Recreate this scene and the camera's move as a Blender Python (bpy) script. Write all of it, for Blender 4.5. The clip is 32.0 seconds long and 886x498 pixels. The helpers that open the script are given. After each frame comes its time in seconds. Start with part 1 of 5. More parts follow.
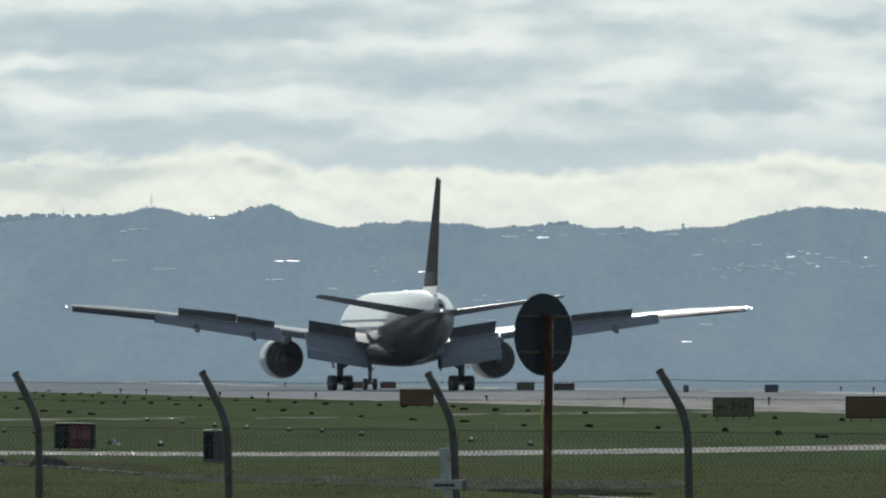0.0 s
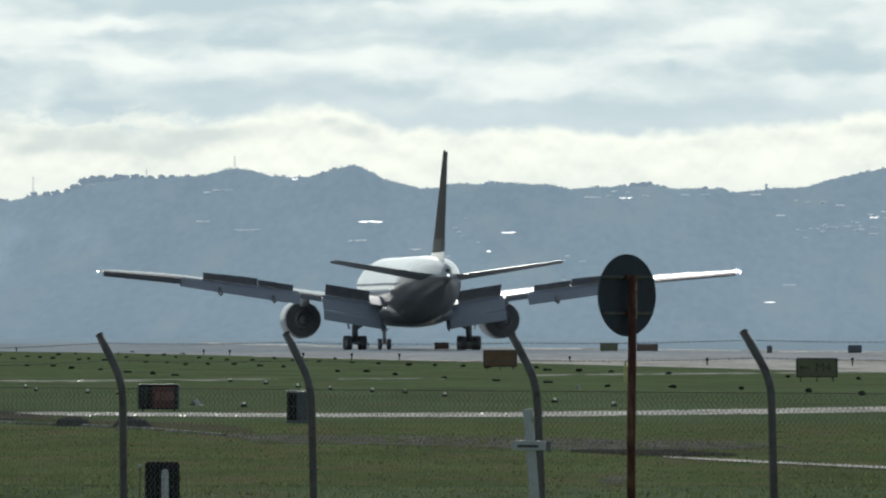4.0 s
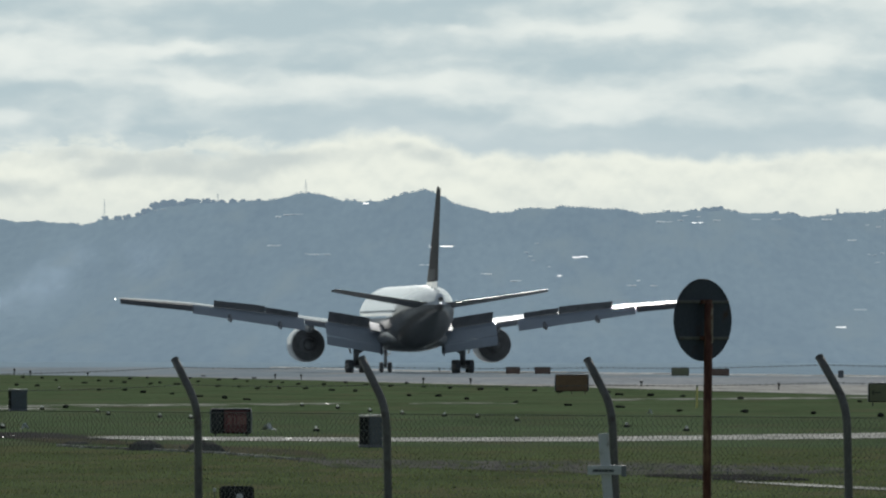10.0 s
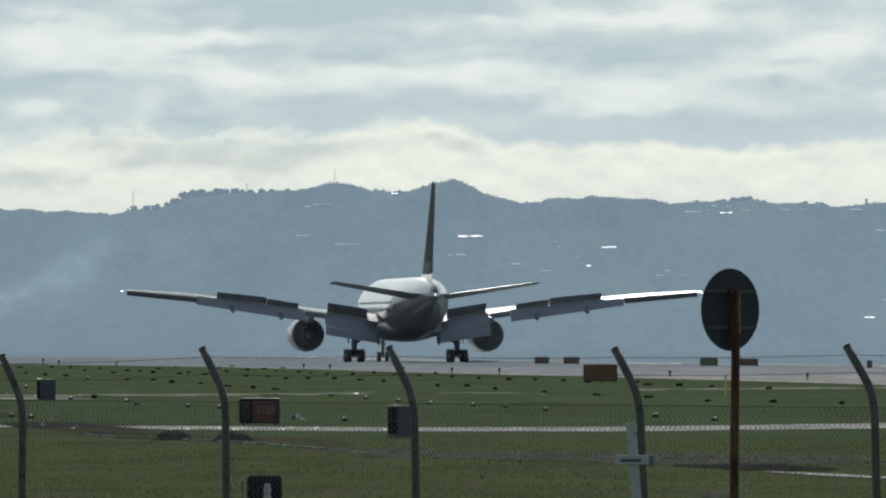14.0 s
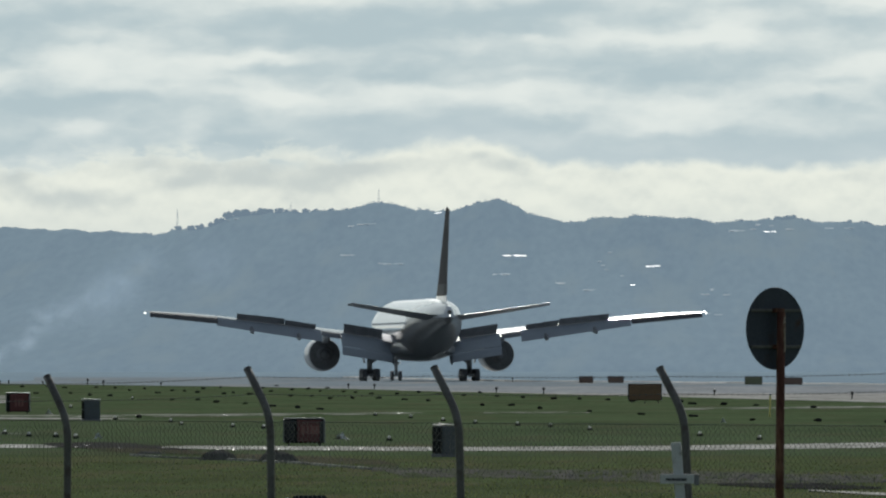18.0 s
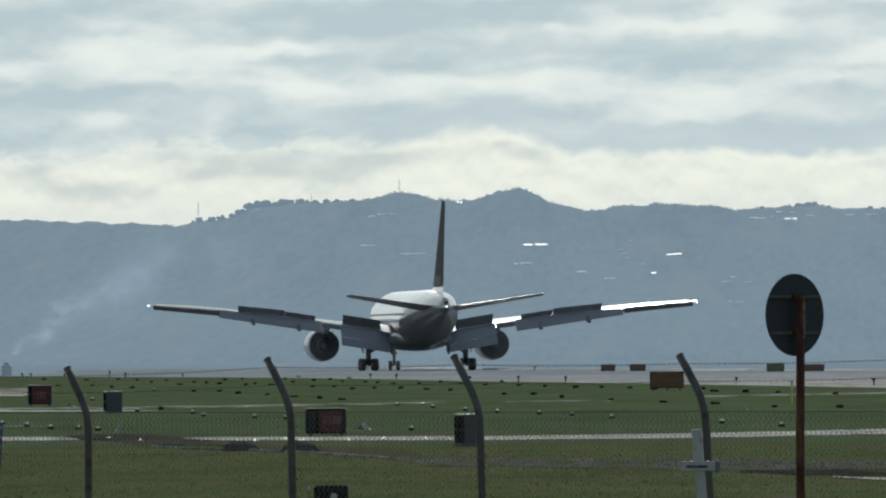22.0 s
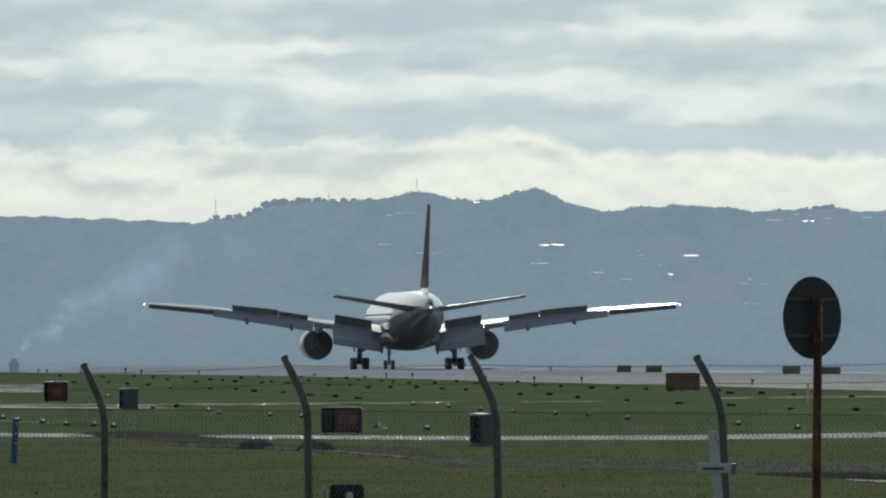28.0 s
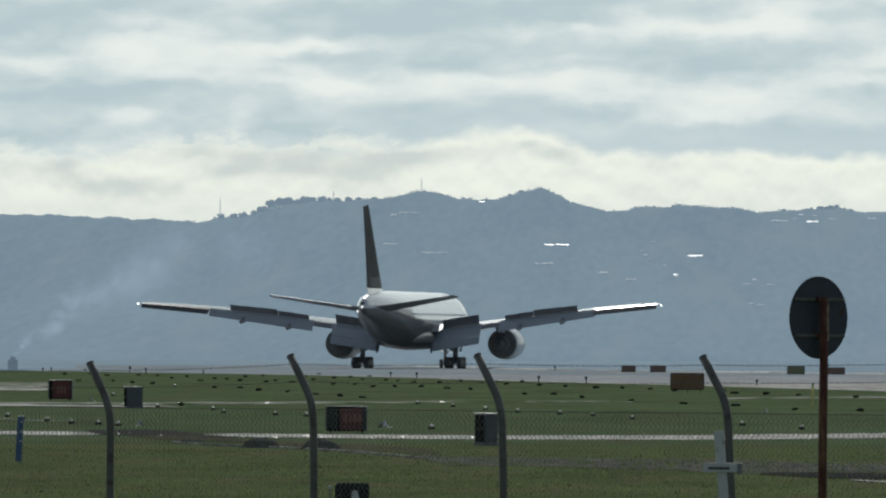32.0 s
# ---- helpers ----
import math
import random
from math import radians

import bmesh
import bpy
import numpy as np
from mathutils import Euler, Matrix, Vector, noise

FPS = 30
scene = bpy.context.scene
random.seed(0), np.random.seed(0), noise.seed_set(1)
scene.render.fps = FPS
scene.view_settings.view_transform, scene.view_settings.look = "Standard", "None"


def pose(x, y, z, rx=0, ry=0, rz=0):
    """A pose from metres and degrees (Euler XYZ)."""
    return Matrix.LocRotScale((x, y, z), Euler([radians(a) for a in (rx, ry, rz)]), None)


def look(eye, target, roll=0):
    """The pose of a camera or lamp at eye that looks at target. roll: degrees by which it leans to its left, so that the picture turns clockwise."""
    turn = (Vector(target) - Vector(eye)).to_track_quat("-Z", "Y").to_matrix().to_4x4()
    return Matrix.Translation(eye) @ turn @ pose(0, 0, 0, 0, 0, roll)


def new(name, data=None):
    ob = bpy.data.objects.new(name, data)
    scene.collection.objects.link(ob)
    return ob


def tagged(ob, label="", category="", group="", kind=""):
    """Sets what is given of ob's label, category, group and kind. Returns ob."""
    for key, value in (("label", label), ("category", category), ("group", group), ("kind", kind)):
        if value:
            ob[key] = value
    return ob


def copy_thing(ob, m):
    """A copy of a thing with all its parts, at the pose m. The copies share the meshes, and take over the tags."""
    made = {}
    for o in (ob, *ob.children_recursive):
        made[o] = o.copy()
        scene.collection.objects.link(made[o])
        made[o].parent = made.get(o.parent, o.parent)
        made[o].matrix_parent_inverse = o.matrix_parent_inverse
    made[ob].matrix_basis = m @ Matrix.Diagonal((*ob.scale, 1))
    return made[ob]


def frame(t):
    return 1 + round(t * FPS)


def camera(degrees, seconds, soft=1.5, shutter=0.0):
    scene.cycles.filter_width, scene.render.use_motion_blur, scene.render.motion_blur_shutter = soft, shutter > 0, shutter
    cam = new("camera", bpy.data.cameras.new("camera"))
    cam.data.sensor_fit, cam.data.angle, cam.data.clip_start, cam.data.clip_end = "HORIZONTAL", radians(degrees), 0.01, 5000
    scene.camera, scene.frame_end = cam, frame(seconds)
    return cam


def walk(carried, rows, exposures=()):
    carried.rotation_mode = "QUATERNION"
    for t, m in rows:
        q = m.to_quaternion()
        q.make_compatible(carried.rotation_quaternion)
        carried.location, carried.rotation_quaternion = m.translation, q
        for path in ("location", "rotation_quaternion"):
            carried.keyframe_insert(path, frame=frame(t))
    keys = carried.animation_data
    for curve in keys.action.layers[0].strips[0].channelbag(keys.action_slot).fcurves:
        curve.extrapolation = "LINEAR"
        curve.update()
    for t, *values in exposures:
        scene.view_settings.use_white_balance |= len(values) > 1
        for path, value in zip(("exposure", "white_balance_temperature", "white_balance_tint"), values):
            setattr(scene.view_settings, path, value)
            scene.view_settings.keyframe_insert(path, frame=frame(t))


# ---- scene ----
# ---- camera: held on its stand behind the boundary fence, 2 m over the field, long lens, turning with the aircraft ----
cam = camera(5.13, 32.0, soft=2.2)
EYE = Vector((0.0, 0.0, 2.0))
# seconds, degrees to the right, degrees up, lean, and the sway of the eye in metres to the right and up
TURN = (
    (0, -0.0069, 0.6903, 0.084, 0.024, 0.003),
    (0.5, -0.0041, 0.7029, 0.150, 0.020, 0.006),
    (1, -0.0884, 0.6743, 0.098, 0.020, 0.006),
    (1.5, -0.0872, 0.6343, 0.100, 0.013, 0.007),
    (2, -0.1181, 0.5998, 0.230, 0.016, 0.007),
    (2.5, -0.2455, 0.5718, 0.170, 0.018, 0.005),
    (3, -0.3984, 0.4993, 0.080, 0.018, 0.003),
    (3.5, -0.4544, 0.4569, 0.007, 0.018, 0.003),
    (4, -0.4886, 0.4627, 0.044, 0.021, 0.004),
    (4.5, -0.5299, 0.5090, -0.197, 0.026, 0.011),
    (6.5, -0.5880, 0.5671, -0.120, 0.016, 0.004),
    (7, -0.5751, 0.4940, -0.107, 0.005, 0.000),
    (7.5, -0.5625, 0.4794, -0.190, 0.002, 0.006),
    (8, -0.5049, 0.6368, -0.189, 0.001, 0.001),
    (8.5, -0.6475, 0.7248, -0.287, -0.002, 0.001),
    (9, -0.8206, 0.7233, -0.127, -0.008, 0.003),
    (9.5, -0.8561, 0.6555, -0.026, -0.015, -0.002),
    (10, -0.9002, 0.6040, 0.091, -0.014, 0.004),
    (10.5, -0.9809, 0.5993, 0.225, -0.019, 0.009),
    (11, -1.1119, 0.6039, 0.158, -0.010, 0.005),
    (11.5, -1.1227, 0.6278, 0.098, -0.003, 0.006),
    (12, -1.1113, 0.6757, 0.086, 0.002, -0.006),
    (12.5, -1.1183, 0.6824, 0.027, 0.006, 0.005),
    (13, -1.0827, 0.6116, -0.003, 0.005, -0.003),
    (13.5, -1.0530, 0.5669, 0.126, 0.000, 0.002),
    (15.5, -1.2265, 0.5170, -0.086, -0.009, 0.001),
    (16, -1.3043, 0.6003, -0.097, -0.012, -0.002),
    (16.5, -1.2705, 0.6591, 0.048, -0.016, -0.003),
    (17, -1.2415, 0.6690, 0.145, -0.013, 0.004),
    (17.5, -1.2435, 0.6774, 0.131, -0.011, -0.002),
    (18, -1.3230, 0.6581, -0.000, -0.009, 0.002),
    (18.5, -1.4127, 0.6743, -0.224, -0.009, -0.005),
    (19, -1.4349, 0.7399, -0.236, -0.005, -0.002),
    (19.5, -1.4334, 0.7609, -0.224, 0.002, 0.001),
    (20, -1.4282, 0.7366, -0.281, 0.009, -0.005),
    (20.5, -1.4368, 0.7060, -0.376, 0.009, -0.001),
    (21, -1.4315, 0.6484, -0.412, 0.010, -0.005),
    (21.5, -1.4322, 0.6070, -0.421, 0.009, -0.002),
    (22, -1.4456, 0.5978, -0.448, 0.007, -0.002),
    (22.5, -1.5060, 0.5854, -0.388, 0.007, -0.002),
    (23, -1.5822, 0.5760, -0.397, -0.003, -0.004),
    (23.5, -1.6180, 0.5867, -0.231, -0.007, -0.003),
    (24, -1.6309, 0.6355, -0.170, -0.010, -0.005),
    (24.5, -1.6125, 0.6282, -0.037, -0.011, -0.008),
    (25, -1.5392, 0.5966, 0.069, -0.014, -0.003),
    (25.5, -1.4414, 0.5521, 0.065, -0.011, -0.003),
    (26, -1.4847, 0.5689, 0.049, -0.000, -0.004),
    (26.5, -1.5329, 0.6039, -0.074, -0.004, -0.004),
    (28.5, -1.5468, 0.5861, 0.056, -0.001, 0.001),
    (29, -1.5432, 0.5533, 0.110, -0.003, -0.006),
    (29.5, -1.5244, 0.5656, 0.233, -0.007, -0.004),
    (30, -1.5273, 0.5831, 0.302, -0.008, -0.004),
    (30.5, -1.5592, 0.6107, 0.337, -0.006, -0.006),
    (31, -1.5729, 0.5979, 0.278, -0.014, -0.006),
    (31.5, -1.5847, 0.5860, 0.299, -0.016, -0.004),
    (32, -1.5703, 0.5925, 0.186, -0.015, -0.005),
)


def aim(right, up, lean, dx, dz):
    r, u = radians(right), radians(up)
    eye = EYE + Vector((dx, 0, dz))
    return look(eye, eye + Vector((math.sin(r) * math.cos(u), math.cos(r) * math.cos(u), math.sin(u))), lean)


# the lens's own small corrections of brightness: seconds, stops
LIGHT = ((0, 0.0), (1, -0.08), (2, -0.04), (3, 0.09), (4, 0.19), (7, 0.08), (8, 0.11), (9, -0.11), (10, -0.03), (11, 0.0), (12, 0.0), (13, -0.05), (16, 0.1), (17, -0.06), (18, -0.08), (19, -0.1), (20, -0.16), (21, -0.15), (22, 0.0), (32, 0.0))
walk(cam, [(t, aim(*row)) for t, *row in TURN], LIGHT)

# ---- world, sun ----
SUN_UP, SUN_RIGHT = 27.0, -5.0
world = bpy.data.worlds.new("world")
scene.world = world
world.use_nodes = True
wn = world.node_tree.nodes
sky = wn.new("ShaderNodeTexSky")
sky.sky_type, sky.sun_disc = "NISHITA", False
sky.sun_elevation, sky.sun_rotation = radians(SUN_UP), radians(SUN_RIGHT)
sky.air_density, sky.dust_density = 1.0, 1.2
wn["Background"].inputs["Strength"].default_value = 0.04
# broken cloud all round evens the clear sky out
cover = wn.new("ShaderNodeMix")
cover.data_type = "RGBA"
cover.inputs[0].default_value, cover.inputs[7].default_value = 0.5, (5.0, 6.0, 6.8, 1)
world.node_tree.links.new(sky.outputs[0], cover.inputs[6])
world.node_tree.links.new(cover.outputs[2], wn["Background"].inputs["Color"])

sun = new("sun", bpy.data.lights.new("sun", "SUN"))
sun.data.energy, sun.data.angle, sun.data.color = 3.35, radians(0.6), (1.0, 0.975, 0.93)
r, u = radians(SUN_RIGHT), radians(SUN_UP)
sun.matrix_world = look((0, 0, 60), (-math.sin(r) * math.cos(u), -math.cos(r) * math.cos(u), 60 - math.sin(u)))


# ---- materials ----
def material(name, colour, rough=0.6, metal=0.0, vary=0.25, scale=3.0, fine=30.0, bump=0.0, stain=None, stain_at=0.55, per_object=0.0, coat=0.0, specular=0.5, stretch=(1, 1, 1)):
    """Principled surface with a coarse and a fine variation, optional stains and relief."""
    m = bpy.data.materials.new(name)
    m.use_nodes = True
    n, link = m.node_tree.nodes, m.node_tree.links.new
    b = n["Principled BSDF"]
    b.inputs["Roughness"].default_value, b.inputs["Metallic"].default_value = rough, metal
    b.inputs["Coat Weight"].default_value, b.inputs["Specular IOR Level"].default_value = coat, specular
    b.inputs["Coat Roughness"].default_value = 0.08
    tc = n.new("ShaderNodeTexCoord")
    mp = n.new("ShaderNodeMapping")
    mp.inputs["Scale"].default_value = stretch
    link(tc.outputs["Object"], mp.inputs["Vector"])
    big, small = n.new("ShaderNodeTexNoise"), n.new("ShaderNodeTexNoise")
    for tex, s, d in ((big, scale, 4), (small, fine, 3)):
        tex.inputs["Scale"].default_value, tex.inputs["Detail"].default_value = s, d
        link(mp.outputs[0], tex.inputs["Vector"])
    add = n.new("ShaderNodeMath")
    add.operation = "ADD"
    link(big.outputs[0], add.inputs[0]), link(small.outputs[0], add.inputs[1])
    span = n.new("ShaderNodeMapRange")
    span.inputs[1].default_value, span.inputs[2].default_value = 0.65, 1.35
    span.inputs[3].default_value, span.inputs[4].default_value = 1 - vary, 1 + vary
    link(add.outputs[0], span.inputs[0])
    hsv = n.new("ShaderNodeHueSaturation")
    hsv.inputs["Color"].default_value = (*colour, 1)
    value = span.outputs[0]
    if per_object:
        info, rr, mul = n.new("ShaderNodeObjectInfo"), n.new("ShaderNodeMapRange"), n.new("ShaderNodeMath")
        mul.operation = "MULTIPLY"
        rr.inputs[3].default_value, rr.inputs[4].default_value = 1 - per_object, 1 + per_object
        link(info.outputs["Random"], rr.inputs[0]), link(rr.outputs[0], mul.inputs[0]), link(value, mul.inputs[1])
        value = mul.outputs[0]
    link(value, hsv.inputs["Value"])
    out = hsv.outputs[0]
    if stain:
        st, ramp, mix = n.new("ShaderNodeTexNoise"), n.new("ShaderNodeValToRGB"), n.new("ShaderNodeMix")
        st.inputs["Scale"].default_value, st.inputs["Detail"].default_value = scale * 1.7, 6
        link(mp.outputs[0], st.inputs["Vector"]), link(st.outputs[0], ramp.inputs[0])
        ramp.color_ramp.elements[0].position, ramp.color_ramp.elements[1].position = stain_at - 0.05, stain_at + 0.1
        mix.data_type = "RGBA"
        mix.inputs[7].default_value = (*stain, 1)
        link(ramp.outputs[0], mix.inputs[0]), link(out, mix.inputs[6])
        out = mix.outputs[2]
    link(out, b.inputs["Base Color"])
    if bump:
        bp = n.new("ShaderNodeBump")
        bp.inputs["Strength"].default_value, bp.inputs["Distance"].default_value = bump, 0.02
        link(small.outputs[0], bp.inputs["Height"]), link(bp.outputs[0], b.inputs["Normal"])
    return m


def painted_haze(name, colour, haze_glow, **more):
    """A far surface with haze painted in: an even blue emission stands for air-light."""
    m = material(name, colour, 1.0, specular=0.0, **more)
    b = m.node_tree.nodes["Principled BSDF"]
    b.inputs["Emission Color"].default_value, b.inputs["Emission Strength"].default_value = (*haze_glow, 1), 1.0
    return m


def misty(name, colour, density, grain, falloff):
    """Thin mist or smoke: mostly clear, scattering some of the daylight. falloff: 'round' for a puff, or the height in metres over which it thins out."""
    m = bpy.data.materials.new(name)
    m.use_nodes = True
    n, link = m.node_tree.nodes, m.node_tree.links.new
    n.remove(n["Principled BSDF"])
    tc = n.new("ShaderNodeTexCoord")
    if falloff == "round":
        ball = n.new("ShaderNodeTexGradient")
        ball.gradient_type = "QUADRATIC_SPHERE"
        link(tc.outputs["Object"], ball.inputs[0])
        shape = ball.outputs[1]
    else:
        sep, span = n.new("ShaderNodeSeparateXYZ"), n.new("ShaderNodeMapRange")
        link(tc.outputs["Object"], sep.inputs[0]), link(sep.outputs[2], span.inputs[0])
        span.interpolation_type = "SMOOTHSTEP"
        span.inputs[1].default_value, span.inputs[2].default_value = falloff, 0.0
        shape = span.outputs[0]
    tex = n.new("ShaderNodeTexNoise")
    tex.inputs["Scale"].default_value, tex.inputs["Detail"].default_value = grain, 4
    link(tc.outputs["Object"], tex.inputs["Vector"])
    torn = n.new("ShaderNodeMapRange")
    torn.interpolation_type = "SMOOTHSTEP"
    torn.inputs[1].default_value, torn.inputs[2].default_value = (0.3, 0.72) if falloff == "round" else (0.0, 1.0)
    info, apart = n.new("ShaderNodeObjectInfo"), n.new("ShaderNodeMath")
    apart.operation = "MULTIPLY"
    apart.inputs[1].default_value = 40.0
    tex.noise_dimensions = "4D"
    link(info.outputs["Random"], apart.inputs[0]), link(apart.outputs[0], tex.inputs["W"])
    link(tex.outputs[0], torn.inputs[0])
    k1, k2 = n.new("ShaderNodeMath"), n.new("ShaderNodeMath")
    k1.operation = k2.operation = "MULTIPLY"
    link(shape, k1.inputs[0]), link(torn.outputs[0], k1.inputs[1])
    link(k1.outputs[0], k2.inputs[0])
    k2.inputs[1].default_value = density * 2
    clear, scatter, back, both, mix = (n.new("ShaderNode" + s) for s in ("BsdfTransparent", "BsdfDiffuse", "BsdfTranslucent", "AddShader", "MixShader"))
    scatter.inputs[0].default_value = back.inputs[0].default_value = (*[c * 0.5 for c in colour], 1)
    link(scatter.outputs[0], both.inputs[0]), link(back.outputs[0], both.inputs[1])
    link(k2.outputs[0], mix.inputs[0]), link(clear.outputs[0], mix.inputs[1]), link(both.outputs[0], mix.inputs[2])
    link(mix.outputs[0], n["Material Output"].inputs["Surface"])
    return m


def glowing(name, colour, strength):
    m = bpy.data.materials.new(name)
    m.use_nodes = True
    b = m.node_tree.nodes["Principled BSDF"]
    b.inputs["Base Color"].default_value = (*colour, 1)
    b.inputs["Emission Color"].default_value = (*colour, 1)
    b.inputs["Emission Strength"].default_value = strength
    return m


GRASS = material("grass", (0.081, 0.114, 0.06), 0.8, vary=0.4, scale=0.12, fine=1.6, stain=(0.1, 0.106, 0.064), stain_at=0.57, specular=0.0, stretch=(1.8, 0.5, 1))
BLADES = material("grass_blades", (0.075, 0.095, 0.046), 0.7, vary=0.4, scale=0.3, fine=4.0, specular=0.0)
VERGE = material("dry_verge_grass", (0.08, 0.106, 0.048), 0.8, vary=0.42, scale=0.2, fine=2.6, stain=(0.108, 0.108, 0.06), stain_at=0.53, specular=0.0, stretch=(1.8, 0.55, 1))
# near-black for the shadow painted along the ditch
DITCH_SHADE = material("ditch_shadow", (0.035, 0.034, 0.034), 0.85, vary=0.4, scale=0.8, fine=9, specular=0.0)
HEAP = material("heaped_earth", (0.12, 0.115, 0.105), 0.9, vary=0.4, scale=1.5, fine=12, bump=0.6, specular=0.0)
SOIL = material("soil", (0.052, 0.05, 0.05), 0.85, vary=0.4, scale=0.8, fine=9, bump=0.6, specular=0.0)
CLOD = material("clod", (0.042, 0.042, 0.04), 0.9, vary=0.5, scale=6, fine=40, bump=0.6, per_object=0.3, specular=0.0)
EARTH_STRIP = material("bare_earth", (0.088, 0.08, 0.058), 0.85, vary=0.4, scale=0.4, fine=5, stain=(0.07, 0.085, 0.045), stain_at=0.52, specular=0.0, stretch=(1.6, 0.5, 1))
KERB = material("pale_kerb", (0.33, 0.33, 0.305), 0.8, vary=0.35, scale=1.5, fine=14, per_object=0.3, specular=0.0)
GRAVEL = material("gravel", (0.122, 0.117, 0.113), 0.75, vary=0.45, scale=0.5, fine=5, stain=(0.07, 0.088, 0.048), stain_at=0.5, specular=0.0, stretch=(2.2, 0.4, 1))
PEBBLE = material("pebbles", (0.26, 0.25, 0.24), 0.85, vary=0.5, scale=3, fine=20, specular=0.0)
# runway tones turn bluer with distance: haze and reflected sky put into the concrete
RUNWAY = material("runway_concrete", (0.3, 0.32, 0.335), 0.7, vary=0.25, scale=0.12, fine=1.6, stain=(0.34, 0.36, 0.37), stain_at=0.57, specular=0.0, stretch=(1, 0.06, 1))
RUNWAY_HAZED = material("hazed_far_concrete", (0.25, 0.293, 0.322), 0.7, vary=0.2, scale=0.1, fine=1.2, stain=(0.32, 0.325, 0.32), stain_at=0.58, specular=0.0, stretch=(1, 0.05, 1))
RUNWAY_WARM = material("runway_worn", (0.38, 0.376, 0.355), 0.7, vary=0.3, scale=0.15, fine=1.8, stain=(0.25, 0.25, 0.245), stain_at=0.56, specular=0.0, stretch=(1, 0.06, 1))
ROAD = material("wet_road", (0.45, 0.445, 0.415), 0.6, vary=0.45, scale=0.2, fine=2.0, stain=(0.26, 0.265, 0.235), stain_at=0.55, specular=0.0, stretch=(4, 0.5, 1))
TRACK = material("overgrown_paving", (0.3, 0.303, 0.275), 0.8, vary=0.4, scale=0.2, fine=1.5, stain=(0.07, 0.105, 0.05), stain_at=0.49, specular=0.0, stretch=(2, 0.4, 1))
WATER = material("water", (0.252, 0.33, 0.392), 0.7, vary=0.12, scale=0.01, fine=0.3, bump=0.3, specular=0.0)
STEEL = material("galvanised_steel", (0.155, 0.15, 0.14), 0.55, 0.35, vary=0.3, scale=5, fine=60, bump=0.1, stain=(0.09, 0.075, 0.06), stain_at=0.62)
WIRE = material("dull_wire", (0.15, 0.15, 0.145), 0.65, 0.1, vary=0.25)
MESH_WIRE = material("galvanised_mesh", (0.27, 0.275, 0.25), 0.7, 0.0, vary=0.3, scale=3, fine=20)
RUST = material("rusty_steel", (0.105, 0.038, 0.024), 0.8, 0.2, vary=0.6, scale=9, fine=70, bump=0.4, stain=(0.24, 0.13, 0.075), stain_at=0.56, stretch=(1, 1, 0.25))
# pale tone of the highlight painted on the pole, with rust spots
LIT_POLE_EDGE = material("pole_highlight_tone", (0.36, 0.29, 0.23), 0.8, vary=0.4, scale=14, fine=80, stain=(0.14, 0.06, 0.035), stain_at=0.55)
DISC = material("sign_back", (0.05, 0.062, 0.084), 0.55, 0.15, vary=0.3, scale=4, fine=50, stain=(0.06, 0.035, 0.028), stain_at=0.64)
WHITE_WOOD = material("white_painted_wood", (0.62, 0.64, 0.64), 0.6, vary=0.15, scale=6, fine=60, stain=(0.32, 0.32, 0.29), stain_at=0.62)
INK = material("dark_lettering", (0.03, 0.032, 0.035), 0.6, vary=0.1)
RED_FACE = material("red_sign_face", (0.16, 0.043, 0.043), 0.45, vary=0.2, scale=3, fine=30)
RED_PALE = material("pale_sign_letters", (0.3, 0.125, 0.115), 0.5, vary=0.2)
BROWN_FACE = material("brown_sign_back", (0.26, 0.158, 0.088), 0.6, vary=0.2, scale=2, fine=25, stain=(0.22, 0.13, 0.075))
OLIVE_INK = material("faded_dark_letters", (0.09, 0.088, 0.055), 0.6, vary=0.15)
OLIVE_FACE = material("olive_sign_face", (0.22, 0.225, 0.13), 0.55, vary=0.2, scale=2, fine=20)
BLACK_PAINT = material("black_paint", (0.03, 0.031, 0.033), 0.6, vary=0.2, scale=3, specular=0.0)
GREY_PAINT = material("grey_box_paint", (0.125, 0.142, 0.165), 0.5, vary=0.2, scale=3, fine=30, stain=(0.12, 0.13, 0.14))
# pale tone painting the sun glint on sign and box tops; also the pipe
GLINT_AND_PIPE = material("top_glint_and_pipe", (0.6, 0.6, 0.57), 0.35, 0.2, vary=0.15)
FADED_BOARD = material("faded_board", (0.23, 0.15, 0.115), 0.65, vary=0.2, scale=2, fine=20)
BLUE_PAINT = material("blue_paint", (0.05, 0.12, 0.3), 0.5, vary=0.2, scale=4)
LAMP_GLASS = material("lamp_glass", (0.75, 0.77, 0.76), 0.14, vary=0.05, coat=1.0)
WHITE_PAINT = material("aircraft_white", (0.72, 0.74, 0.78), 0.24, vary=0.08, scale=0.25, fine=2, coat=1.0)
COWL_PAINT = material("cowl_pale_grey", (0.42, 0.43, 0.445), 0.3, vary=0.06, scale=0.4, fine=4, coat=0.3)
GREY_PLANE = material("aircraft_grey", (0.36, 0.4, 0.45), 0.33, vary=0.08, scale=0.5, fine=5, coat=0.25)
WING_SKIN = material("wing_skin", (0.3, 0.33, 0.36), 0.13, 0.12, vary=0.08, scale=0.4, fine=5)
BARE = material("bare_aluminium", (0.62, 0.63, 0.64), 0.22, 0.9, vary=0.08, scale=1, fine=8)
FILLET_PAINT = material("worn_white_fairing", (0.52, 0.54, 0.57), 0.55, vary=0.12, scale=0.5, fine=4, specular=0.2)
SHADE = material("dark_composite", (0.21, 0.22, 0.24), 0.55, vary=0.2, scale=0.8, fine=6)
